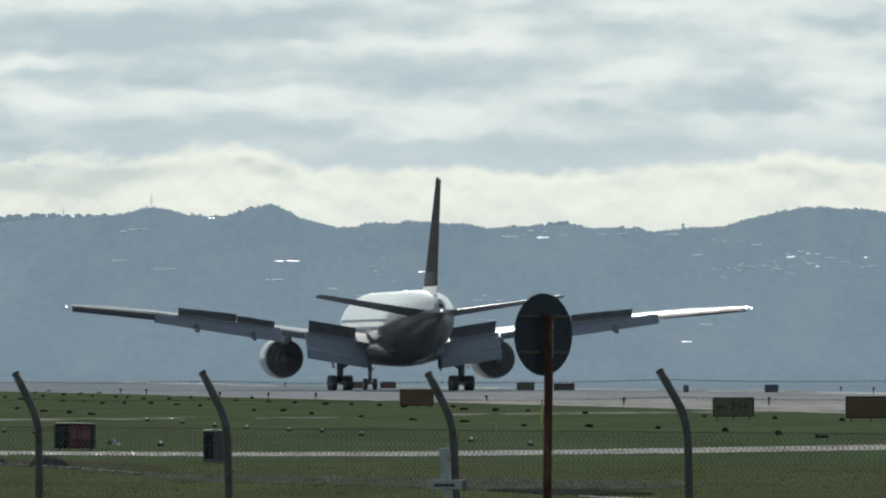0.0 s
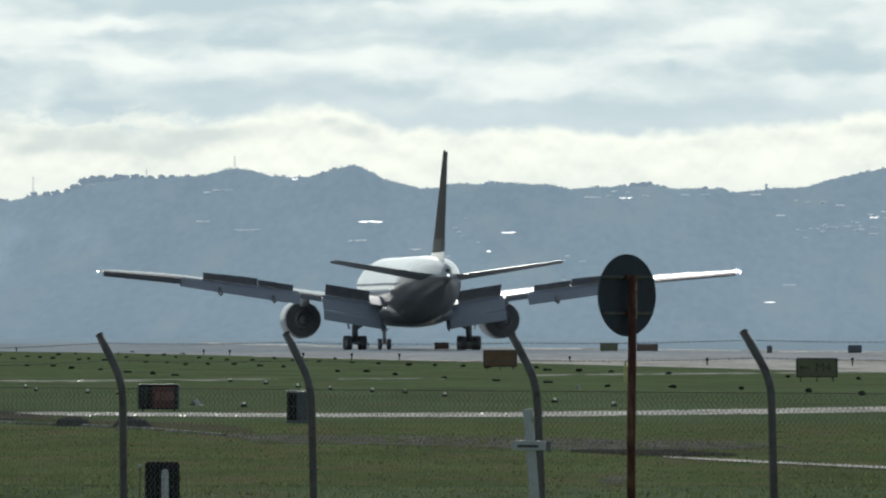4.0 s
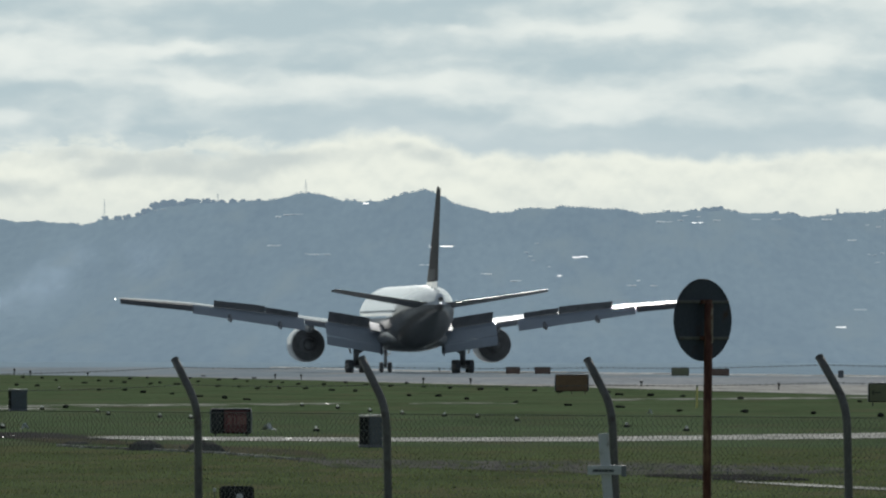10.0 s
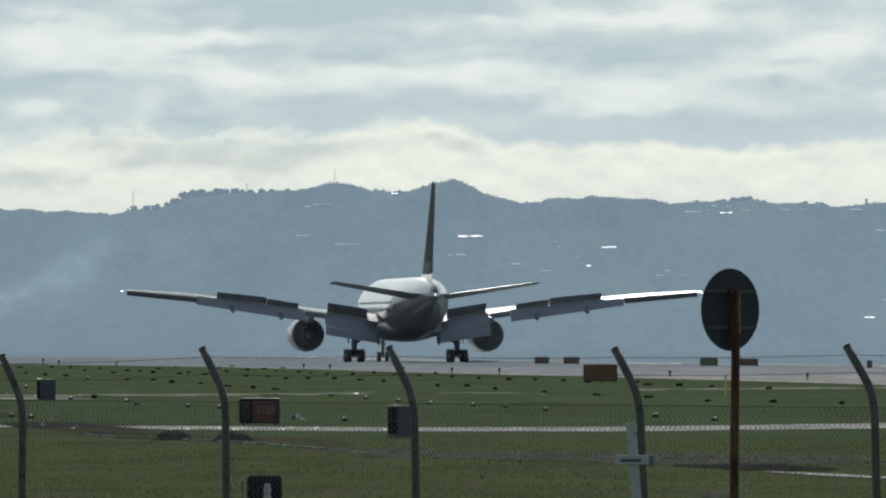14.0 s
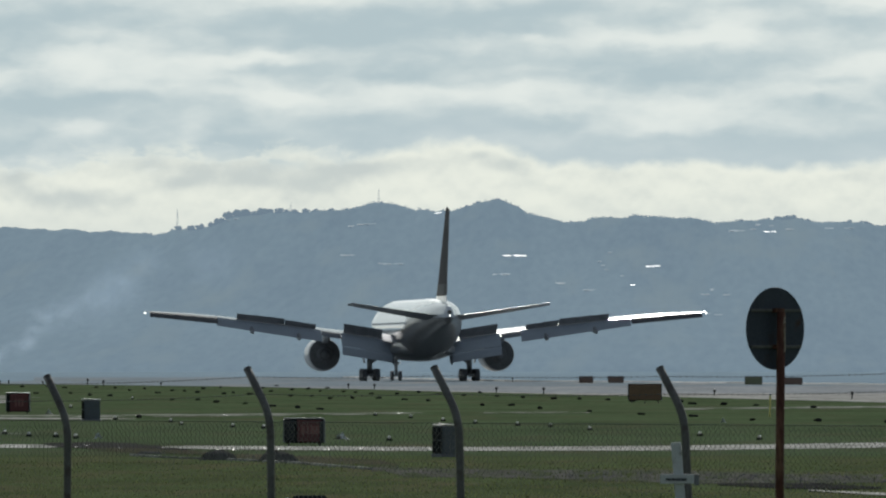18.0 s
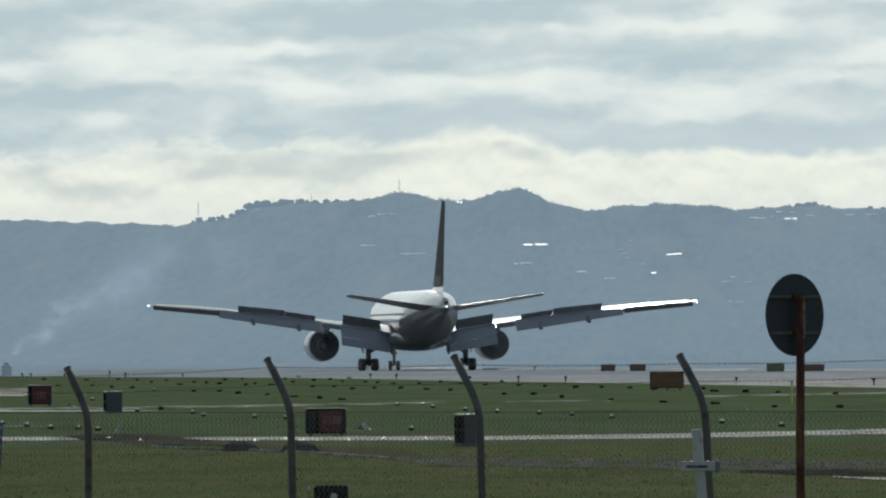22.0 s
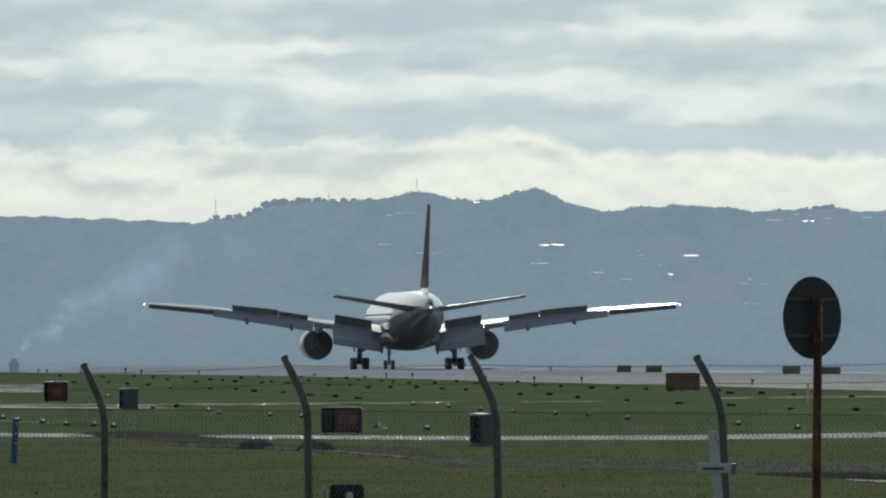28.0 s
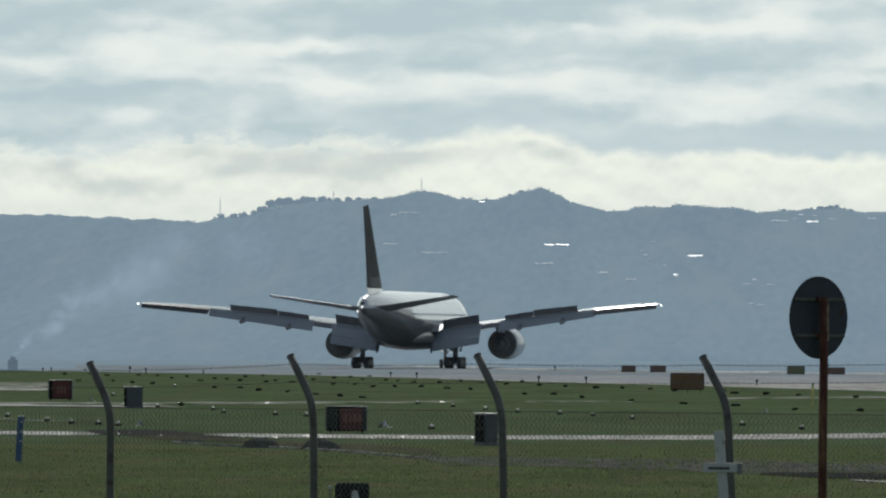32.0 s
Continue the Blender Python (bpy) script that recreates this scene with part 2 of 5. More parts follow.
# dark grey stands for shade and reflected ground on the white fuselage's underside
BELLY_SHADE = material("belly_shade_grey", (0.105, 0.1, 0.097), 0.34, vary=0.3, scale=0.35, fine=3, coat=0.35, stretch=(1.0, 0.5, 0.4))
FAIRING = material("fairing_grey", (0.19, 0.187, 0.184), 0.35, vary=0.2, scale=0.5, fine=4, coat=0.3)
TAIL_GREY = material("tailplane_grey", (0.13, 0.134, 0.142), 0.36, vary=0.12, scale=0.5, fine=4)
AILERON_PAINT = material("aileron_grey", (0.05, 0.052, 0.058), 0.26, vary=0.1, scale=0.6, fine=5)
DUCT = material("engine_duct", (0.19, 0.192, 0.2), 0.9, specular=0.1, vary=0.2, scale=2, fine=10)
FIN_PAINT = material("fin_warm_grey", (0.04, 0.036, 0.035), 0.6, vary=0.3, scale=0.5, fine=3, specular=0.12)
FIN_DARK = material("fin_dark_band", (0.022, 0.021, 0.022), 0.5, vary=0.15, scale=0.3, fine=3, specular=0.3)
SPOILER = material("spoiler_slate", (0.2, 0.205, 0.216), 0.5, vary=0.25, scale=1.2, fine=7)
EXHAUST = material("burnt_nozzle_metal", (0.09, 0.088, 0.085), 0.65, 0.2, vary=0.3, scale=2, fine=12)
TYRE = material("tyre_rubber", (0.115, 0.118, 0.126), 0.8, vary=0.3, scale=3, fine=25)
GEAR = material("gear_leg_paint", (0.28, 0.285, 0.29), 0.4, 0.3, vary=0.2, scale=2, fine=20)
# haze painted as even blue emission; ridge crowns get more, lifting their unlit sides
HILL = painted_haze("forest_hill_haze_glow", (0.075, 0.09, 0.085), (0.131, 0.19, 0.253), vary=0.28, scale=0.025, fine=0.3, stain=(0.1, 0.11, 0.09), stain_at=0.58, stretch=(1, 0.07, 0.6))
RIDGE_HAZED = painted_haze("ridge_haze_glow", (0.075, 0.09, 0.082), (0.156, 0.213, 0.272), vary=0.2, scale=0.05, fine=0.5)
BOAT_GREY = painted_haze("boat_grey_haze_glow", (0.07, 0.075, 0.08), (0.09, 0.125, 0.16), vary=0.2)
HOUSE_WALL = painted_haze("house_wall_haze_glow", (0.16, 0.165, 0.165), (0.12, 0.16, 0.2), vary=0.1, per_object=0.3)
HOUSE_ROOF = painted_haze("bright_metal_roof", (0.68, 0.68, 0.66), (0.1, 0.13, 0.16), vary=0.2, scale=1.5, per_object=0.15)
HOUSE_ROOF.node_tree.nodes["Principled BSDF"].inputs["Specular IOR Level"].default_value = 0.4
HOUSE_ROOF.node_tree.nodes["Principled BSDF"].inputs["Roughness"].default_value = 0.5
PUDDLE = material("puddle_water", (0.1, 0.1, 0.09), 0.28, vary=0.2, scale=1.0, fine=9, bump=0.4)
DULL_ROOF = painted_haze("hazy_dull_roof", (0.58, 0.58, 0.565), (0.12, 0.155, 0.19), vary=0.1, per_object=0.35)
FAINT_ROOF = painted_haze("faint_roof", (0.36, 0.37, 0.36), (0.125, 0.17, 0.215), vary=0.1, per_object=0.3)
MIST = misty("sea_mist", (0.62, 0.7, 0.78), 0.02, 0.004, 46.0)
SMOKE = misty("smoke", (0.72, 0.85, 1.0), 0.22, 1.6, "round")
THIN_SMOKE = misty("thin_smoke", (0.7, 0.84, 1.0), 0.17, 1.5, "round")
FAINT_SMOKE = misty("faint_smoke", (0.68, 0.83, 1.0), 0.1, 1.4, "round")
NAV_WHITE = glowing("position_lamp", (1.0, 0.97, 0.9), 4.5)


def lets_light_through(mat, colour, share):
    n, link = mat.node_tree.nodes, mat.node_tree.links.new
    thin, mix = n.new("ShaderNodeBsdfTranslucent"), n.new("ShaderNodeMixShader")
    thin.inputs[0].default_value, mix.inputs[0].default_value = (*colour, 1), share
    link(n["Principled BSDF"].outputs[0], mix.inputs[1]), link(thin.outputs[0], mix.inputs[2]), link(mix.outputs[0], n["Material Output"].inputs["Surface"])


lets_light_through(BLADES, (0.1, 0.125, 0.055), 0.6)
lets_light_through(LAMP_GLASS, (0.95, 0.96, 0.94), 0.7)


# ---- mesh helpers ----
def mesh_of(bm, mat, smooth=False):
    me = bpy.data.meshes.new("mesh")
    bm.to_mesh(me)
    bm.free()
    me.materials.append(mat)
    if smooth:
        me.polygons.foreach_set("use_smooth", [True] * len(me.polygons))
    return me


def part(name, bm, mat, parent, label="", at=None, smooth=False):
    """One mesh object under a thing or a part."""
    ob = new(name, bm if isinstance(bm, bpy.types.Mesh) else mesh_of(bm, mat, smooth))
    ob.parent = parent
    if at is not None:
        ob.matrix_basis = at
    if label:
        ob["label"] = label
    return ob


def thing(name, label, category, at=None, group="", kind=""):
    ob = new(name)
    ob.empty_display_size = 0.2
    if at is not None:
        ob.matrix_basis = at
    return tagged(ob, label, category, group, kind)


def single(name, bm, mat, label, category="", group="", kind="", at=None, smooth=False):
    ob = new(name, mesh_of(bm, mat, smooth))
    if at is not None:
        ob.matrix_basis = at
    return tagged(ob, label, category, group, kind)


def block(size, centre=(0, 0, 0), bevel=0.0, bm=None, turn=None):
    bm = bm or bmesh.new()
    made = bmesh.ops.create_cube(bm, size=1.0)["verts"]
    m = Matrix.Translation(centre) @ (turn or Matrix()) @ Matrix.Diagonal((*size, 1))
    bmesh.ops.transform(bm, matrix=m, verts=made)
    if bevel:
        edges = list({e for v in made for e in v.link_edges})
        bmesh.ops.bevel(bm, geom=edges, offset=bevel, segments=2, affect="EDGES", profile=0.5)
    return bm


def tube(points, radius, sides=10, bm=None, caps=True):
    """A round bar along points; radius may be one number or one for each point."""
    bm = bm or bmesh.new()
    pts = [Vector(p) for p in points]
    radii = radius if isinstance(radius, (list, tuple)) else [radius] * len(pts)
    rings = []
    for i, p in enumerate(pts):
        d = (pts[min(i + 1, len(pts) - 1)] - pts[max(i - 1, 0)]).normalized()
        a = d.cross(Vector((0.31, 0.95, 0.05)))
        if a.length < 0.05:
            a = d.cross(Vector((1, 0, 0)))
        a.normalize()
        b = d.cross(a)
        rings.append([bm.verts.new(p + radii[i] * (math.cos(k * math.tau / sides) * a + math.sin(k * math.tau / sides) * b)) for k in range(sides)])
    for r0, r1 in zip(rings, rings[1:]):
        for k in range(sides):
            bm.faces.new((r0[k], r0[(k + 1) % sides], r1[(k + 1) % sides], r1[k]))
    if caps:
        bm.faces.new(rings[0][::-1]), bm.faces.new(rings[-1])
    return bm


def loft(rings, bm=None, caps=True, closed=True):
    """Skin over rings with equal numbers of points."""
    bm = bm or bmesh.new()
    vs = [[bm.verts.new(p) for p in ring] for ring in rings]
    n = len(vs[0])
    for a, b in zip(vs, vs[1:]):
        for k in range(n if closed else n - 1):
            bm.faces.new((a[k], a[(k + 1) % n], b[(k + 1) % n], b[k]))
    if caps and closed:
        bm.faces.new(vs[0][::-1]), bm.faces.new(vs[-1])
    bmesh.ops.recalc_face_normals(bm, faces=bm.faces)
    return bm


def lathe(profile, sides=28, axis="y", bm=None, caps=True):
    """A body of revolution; profile holds (along, radius)."""
    rings = []
    for a, r in profile:
        ring = []
        for k in range(sides):
            c, s = r * math.cos(k * math.tau / sides), r * math.sin(k * math.tau / sides)
            ring.append({"y": (c, a, s), "x": (a, c, s), "z": (c, s, a)}[axis])
        rings.append(ring)
    return loft(rings, bm, caps)


# ---- setting: land, runway, water, hills, sky ----
SEAWALL = material("pale_concrete_wall", (0.55, 0.55, 0.53), 0.8, vary=0.3, scale=0.3, fine=3, specular=0.0, per_object=0.25)


def flat(name, corners, mat, label, z=0.0, category="", kind="structure"):
    """A sheet over a plan outline."""
    bm = bmesh.new()
    bm.faces.new([bm.verts.new((x, y, z)) for x, y in corners])
    bmesh.ops.triangulate(bm, faces=bm.faces)
    bmesh.ops.recalc_face_normals(bm, faces=bm.faces)
    return single(name, bm, mat, label, category, kind=kind)


def ribbon(name, line, mat, label, z, ragged=0.0, category="", step=2.0):
    """A paved strip: line holds (x, y, half its depth along y); the edges wander by ragged metres."""
    bm = bmesh.new()
    rows = []
    for (x0, y0, w0), (x1, y1, w1) in zip(line, line[1:]):
        n = max(2, int(math.hypot(x1 - x0, y1 - y0) / step))
        for k in range(n + (x1 == line[-1][0])):
            f = k / n
            x, y, w = x0 + f * (x1 - x0), y0 + f * (y1 - y0), w0 + f * (w1 - w0)
            e = [w + ragged * noise.fractal((x * 0.35, y * 0.35, 7.7 * s), 1.0, 2.0, 3) for s in (1, 2)]
            rows.append([bm.verts.new((x, y + e[0], z)), bm.verts.new((x, y - e[1], z))])
    for a, b in zip(rows, rows[1:]):
        bm.faces.new((a[0], a[1], b[1], b[0]))
    bmesh.ops.recalc_face_normals(bm, faces=bm.faces)
    for f in bm.faces:
        if f.normal.z < 0:
            f.normal_flip()
    return single(name, bm, mat, label, category, kind="structure")


def land_height(x, y):
    """The field is flat; towards the fence it falls by half a metre."""
    f = min(1.0, max(0.0, (y - 84.0) / 40.0))
    return -0.45 * (1 - f * f * (3 - 2 * f))


def shore(y):
    return float(np.interp(y, (-200, 300, 880, 930, 1000, 1040, 1345), (166.0, 101.6, 24.0, 12.0, 0.0, -14.0, -42.0)))


def near_edge(y):
    """The runway's edge towards the field bends away to the left."""
    return float(np.interp(y, (300, 660, 811, 946, 1100, 1346), (36.6, -11.0, -33.6, -66.0, -70.6, -86.4)))


def build_land():
    bm = bmesh.new()
    ys = [-150, 0, 60, 84] + [84 + 5 * k for k in range(1, 9)] + [170, 230, 300, 400, 520, 650, 780, 880, 930, 945.9, 946.1, 1000, 1040, 1100, 1345]
    rows = []
    for y in ys:
        right = shore(y)
        left = -1500 if y <= 946 else near_edge(y) + 0.6
        row = []
        for k in range(25):
            f = k / 24
            x = left + (right - left) * f
            row.append(bm.verts.new((x, y, land_height(x, y))))
        rows.append(row)
    for a, b in zip(rows, rows[1:]):
        for k in range(24):
            bm.faces.new((a[k], a[k + 1], b[k + 1], b[k]))
    # the bank down to the water
    for a, b in zip(rows, rows[1:]):
        p, q = a[-1].co, b[-1].co
        c, d = bm.verts.new((p.x + 3, p.y, -1.6)), bm.verts.new((q.x + 3, q.y, -1.6))
        bm.faces.new((a[-1], c, d, b[-1]))
    single("ground", bm, GRASS, "short green airfield grass with worn yellowish patches", kind="structure")


build_land()
flat("water", [(-4200, -900), (4200, -900), (4200, 4300), (-4200, 4300)], WATER, "pale calm harbour water beyond the runway", -1.2)
flat("runway", [(near_edge(300), 300)] + [(shore(Y) - 3, Y) for Y in (300, 880, 930, 1000, 1040, 1345)] + [(near_edge(Y), Y) for Y in (1345, 1100, 946, 811, 660)], RUNWAY,
     "pale grey concrete runway, worn, with reflected sky put in its bluish grey", 0.006)
# near sheet without haze, far sheet with haze painted in
flat("runway", [(near_edge(302) + 0.4, 302), (shore(302) - 3, 302), (shore(640) - 3, 640), (near_edge(640) + 0.4, 640)], RUNWAY_WARM, "worn nearer stretch of the concrete runway, warm-grey where no haze is painted", 0.009)
flat("runway", [(near_edge(833) - 0.4, 833)] + [(shore(Y) - 3, Y) for Y in (833, 880, 930, 1000, 1040, 1344)] + [(near_edge(Y) - 0.4, Y) for Y in (1344, 1100, 946)], RUNWAY_HAZED, "far end of the pale concrete runway, haze put in its colour", 0.01)
ribbon("runway_edge", [(-19.67, 711.4, 3.61), (-11.47, 660.4, 7.48), (-5.10, 619.5, 9.87), (6.70, 542.6, 9.26), (13.13, 493.0, 8.33), (21.14, 432.1, 6.94)], ROAD, "pale worn strip along the runway edge", 0.012, 0.6)
ribbon("road", [(-20.19, 238.1, 5.2), (-16.9, 236.4, 5.0), (-14.8, 235.4, 4.6), (-14.1, 234.6, 1.0)], ROAD, "wet pale end of the perimeter road", 0.012, 0.8, step=0.5)
ribbon("road", [(-12.3, 233.5, 0.6), (-11.4, 233.0, 3.6), (-10.25, 230.8, 4.6), (-4.99, 228.3, 5.2), (0.21, 231.0, 6.3), (5.70, 240.2, 7.2), (12.41, 254.2, 8.2)], ROAD, "wet pale perimeter road crossing the field", 0.012, 0.8)
ribbon("taxiway", [(-30.92, 364.6, 7.60), (-22.82, 368.4, 7.76), (-16.86, 376.3, 8.91), (-12.84, 384.6, 8.46), (-9.87, 388.9, 6.48)], TRACK, "pale taxiway strip half overgrown by grass", 0.01, 1.5)
ribbon("taxiway", [(-7.51, 393.3, 5.30), (-3.27, 397.7, 6.78)], TRACK, "pale broken taxiway strip in the grass", 0.01, 1.2)
ribbon("taxiway", [(0.39, 426.8, 7.29), (7.24, 443.0, 8.98), (13.40, 454.5, 7.09), (23.14, 473.0, 8.95)], TRACK, "pale broken taxiway strip in the grass", 0.01, 1.2)
ribbon("taxiway", [(-47.87, 564.5, 36.57), (-39.81, 564.5, 36.57), (-36.06, 546.9, 17.11)], TRACK, "pale concrete taxiway end", 0.01, 1.5)
ribbon("taxiway", [(-38.4, 520.0, 5.0), (-35.6, 506.0, 16.0), (-34.0, 500.0, 15.0), (-33.0, 488.0, 4.0)], ROAD, "broken pale slab of old taxiway", 0.014, 3.0, step=0.5)
ribbon("taxiway", [(-27.5, 358.0, 4.5), (-25.0, 354.0, 4.5), (-22.0, 351.0, 4.0), (-19.0, 350.0, 2.0)], ROAD, "pale worn end of a taxiway strip", 0.014, 1.6, step=0.5)
ribbon("field_path", [(-22.0, 290.0, 1.4), (-19.3, 279.0, 2.2), (-17.6, 275.6, 1.2), (-16.6, 274.0, 0.5)], TRACK, "broken line of pale gravel through the grass", 0.014, 1.6, step=0.4)
ribbon("pavement_gravel", [(-5.85, 188.2, 1.01), (-4.63, 179.6, 6.0), (-1.84, 176.4, 7.6), (0.45, 172.6, 7.6), (2.09, 171.0, 6.8), (3.83, 170.4, 5.6), (4.43, 168.8, 1.62)], GRAVEL, "patch of grey gravel and mud in the grass", 0.014, 3.0)
ribbon("field_path", [(2.12, 153.8, 0.68), (3.13, 149.6, 1.28), (5.37, 141.4, 1.43), (6.69, 136.7, 1.60)], ROAD, "pale gravel path through the verge", 0.02, 0.25)
# the ditch's shadow, laid on the ground as a dark strip
ribbon("soil_and_ditch_shade", [(0.75, 162.0, 1.13), (1.61, 160.2, 3.30), (2.50, 158.7, 3.60), (3.33, 157.0, 1.06)], DITCH_SHADE, "dark strip painted as the shadow in a shallow ditch", 0.02, 0.8)
ribbon("soil_and_ditch_shade", [(-15.4, 243.0, 1.5), (-14.9, 241.0, 4.5), (-14.2, 239.4, 7.2), (-13.3, 237.0, 6.6), (-12.6, 233.6, 4.2), (-11.8, 229.0, 2.6), (-10.9, 224.0, 0.8)], SOIL, "dark muddy patch beside the road", 0.02, 1.8, step=0.4)
ribbon("soil_and_ditch_shade", [(-13.6, 229.2, 0.6), (-12.7, 226.6, 4.2), (-11.6, 222.4, 5.2), (-10.6, 218.6, 3.4), (-9.8, 214.0, 0.8)], EARTH_STRIP, "bare brownish ground below the muddy patch", 0.016, 1.4, step=0.4)
ribbon("soil_and_ditch_shade", [(-9.93, 213.4, 1.95), (-8.62, 208.3, 6.21), (-6.18, 198.9, 4.52), (-5.32, 192.3, 1.59)], EARTH_STRIP, "bare brownish strip beside the road", 0.01, 1.2)
ribbon("pavement_gravel", [(0.95, 130.3, 1.2), (1.2, 130.3, 3.0), (1.46, 131.2, 1.5)], GRAVEL, "small patch of grey gravel in the verge", 0.012, 0.8, step=0.1)


def build_kerb():
    """Low pale kerb stones along the bare strip."""
    kerb = thing("kerb", "low pale kerb stones along a bare strip", "kerb", kind="structure")
    stone = mesh_of(block((0.09, 0.66, 0.055), (0, 0, 0), 0.012), KERB)
    line = [Vector((x, y, 0.02)) for x, y in ((-11.6, 211.8), (-10.6, 206.6), (-9.6, 204.0), (-8.6, 200.3), (-7.4, 195.2), (-6.6, 190.2), (-5.6, 184.2))]
    for a, b in zip(line, line[1:]):
        n = round((b - a).length / 0.92)
        turn = math.degrees(math.atan2(-(b - a).x, (b - a).y))
        for k in range(n):
            p = a.lerp(b, (k + 0.5) / n)
            part("kerb_stone", stone, KERB, kerb, at=pose(p.x, p.y, p.z, 0, 0, turn))


build_kerb()


def build_seawall():
    """Low pale wall along the water behind the runway."""
    rng = random.Random(5)
    wall = thing("seawall", "low pale concrete seawall along the water", "wall", kind="structure")
    y = 520.0
    while y < 1340:
        step = 16.0
        h = 0.1 + rng.uniform(-0.03, 0.04)
        rings = []
        for yy in (y + 0.05, y + step - 0.05):
            x = shore(yy)
            rings.append([(x - 3.05, yy, -0.05), (x - 2.9, yy, h), (x - 0.4, yy, h + 0.02), (x + 0.4, yy, h - 0.12), (x + 1.8, yy, -1.3)])
        part("wall_block", loft(rings), SEAWALL, wall)
        y += step


build_seawall()
flat("verge", [(-40, 126), (40, 126), (40, 207), (-40, 216)], VERGE, "unmown yellowish verge between road and fence", 0.005)


RIDGE = ((-499, 57.3), (-423, 60.3), (-311, 62.3), (-286, 61.6), (-261, 60.6), (-236, 59.6), (-230, 58.8), (-221, 60.9), (-211, 61.8), (-206, 61.9), (-201, 63.8), (-196, 66.5), (-190, 67.9), (-178, 68.6), (-159, 69.2), (-146, 70.1), (-137, 72.1), (-129, 73.2), (-122, 72.1), (-114, 69.9), (-97, 69.6), (-92, 71.1), (-83, 73.2), (-78, 75.2), (-73, 73.4), (-68, 71.6), (-64, 68.1), (-56, 66.4), (-48, 64.1), (-34, 65.9), (-21, 66.9), (2, 66.4), (12, 66.1), (19, 64.1), (37, 64.9), (54, 66.1), (67, 64.1), (82, 64.4), (92, 62.6), (105, 63.9), (125, 65.1), (135, 68.4), (150, 72.1), (162, 73.9), (180, 73.2), (197, 71.9), (230, 68.6), (331, 64.9), (557, 59.8))


def ridge_height(x):
    xs, zs = [p[0] for p in RIDGE], [p[1] for p in RIDGE]
    return float(np.interp(x, xs, zs)) + 0.9 + 0.9 * noise.fractal((x * 0.11, 3.1, 0), 1.0, 2.0, 4) + 0.45 * noise.noise((x * 0.55, 8.0, 0))


def hill_height(x, y):
    """Forested slopes that climb from the far shore to the ridge."""
    f = min(1.0, max(0.0, (y - 3350.0) / 1050.0))
    scale = 4400.0 / max(y, 3350.0)
    top = ridge_height(x * scale)
    s = f ** 1.15
    gully = 7.0 * noise.fractal((x * 0.016, y * 0.0012, 1.7), 1.0, 2.0, 4) * f * (1 - f)
    z = top * s / scale + gully
    if y > 4400:
        z = top - (y - 4400) * 0.35
    return z


def build_hills():
    bm = bmesh.new()
    rows = []
    for j in range(58):
        y = 3350 + 20 * j if j < 54 else 4400 + 60 * (j - 53)
        rows.append([bm.verts.new((x, y, hill_height(x, y) - (1.5 if j == 0 else 0))) for x in np.arange(-700, 640.1, 1.4)])
    for a, b in zip(rows, rows[1:]):
        for k in range(len(a) - 1):
            bm.faces.new((a[k], a[k + 1], b[k + 1], b[k]))
    single("backdrop_hills", bm, HILL, "long forested hills across the harbour, blue haze painted as glow", kind="structure", smooth=True)
    # tree crowns along the crest
    rng = random.Random(4)
    bm = bmesh.new()

    def crown(x, y, z, s, wide=1.25):
        made = bmesh.ops.create_icosphere(bm, subdivisions=1, radius=1.0)["verts"]
        for v in made:
            v.co *= 1 + rng.uniform(-0.25, 0.25)
        bmesh.ops.transform(bm, matrix=Matrix.Translation((x, y, z)) @ Matrix.Diagonal((s * wide, s, s, 1)), verts=made)
    for k in range(1500):
        x = rng.uniform(-236, 330)
        y = 4396 + rng.uniform(-14, 2)
        s = rng.uniform(0.15, 0.42) * (0.7 + 1.0 * max(0, noise.noise((x * 0.05, 2.0, 5.0))))
        crown(x, y, hill_height(x, y) - 0.62 * s, s, rng.uniform(1.2, 2.0))
    # the grove on the shoulder: wide crowns of many clumps over bare stems
    for x, lift, r in ((-219.0, 1.4, 1.5), (-213.4, 1.6, 1.8), (-209.2, 1.9, 2.1), (-204.6, 1.0, 1.6), (-200.7, 2.0, 2.3), (-196.9, 2.2, 2.3), (-193.1, 1.9, 2.1), (-189.6, 2.0, 2.4), (-185.8, 1.2, 1.8), (-182.0, 2.0, 2.3), (-178.4, 1.0, 1.7), (-174.2, 1.4, 1.9), (-167.0, 0.9, 1.6), (-162.5, 0.9, 1.5), (-171.0, 0.5, 1.4), (-158.2, 0.5, 1.5), (-151.0, 0.3, 1.2), (-90.5, 0.4, 1.2), (-86.0, 0.3, 1.0), (47.0, 0.7, 1.5), (48.8, 0.9, 1.6), (50.6, 0.9, 1.6), (52.4, 0.9, 1.6), (54.2, 0.8, 1.6), (31.0, 0.3, 1.1), (60.5, 0.2, 1.0), (79.0, 0.3, 1.2), (86.0, 0.3, 1.2)):
        y = 4390 + rng.uniform(-4, 3)
        z = hill_height(x, y)
        for k in range(30):
            a, q = rng.uniform(0, math.tau), math.sqrt(rng.random())
            crown(x + r * 0.8 * q * math.cos(a), y + r * q * math.sin(a), z + lift * 0.5 + r * rng.uniform(-0.9, 0.5) * (1.1 - 0.6 * q), r * rng.uniform(0.24, 0.42), 1.3)
        tube([(x, y, z - 0.6), (x + 0.1, y, z + lift)], 0.16, 5, bm)
    single("ridge_trees", bm, RIDGE_HAZED, "ragged line of tree crowns along the hazy ridge", "trees", kind="stuff")


build_hills()


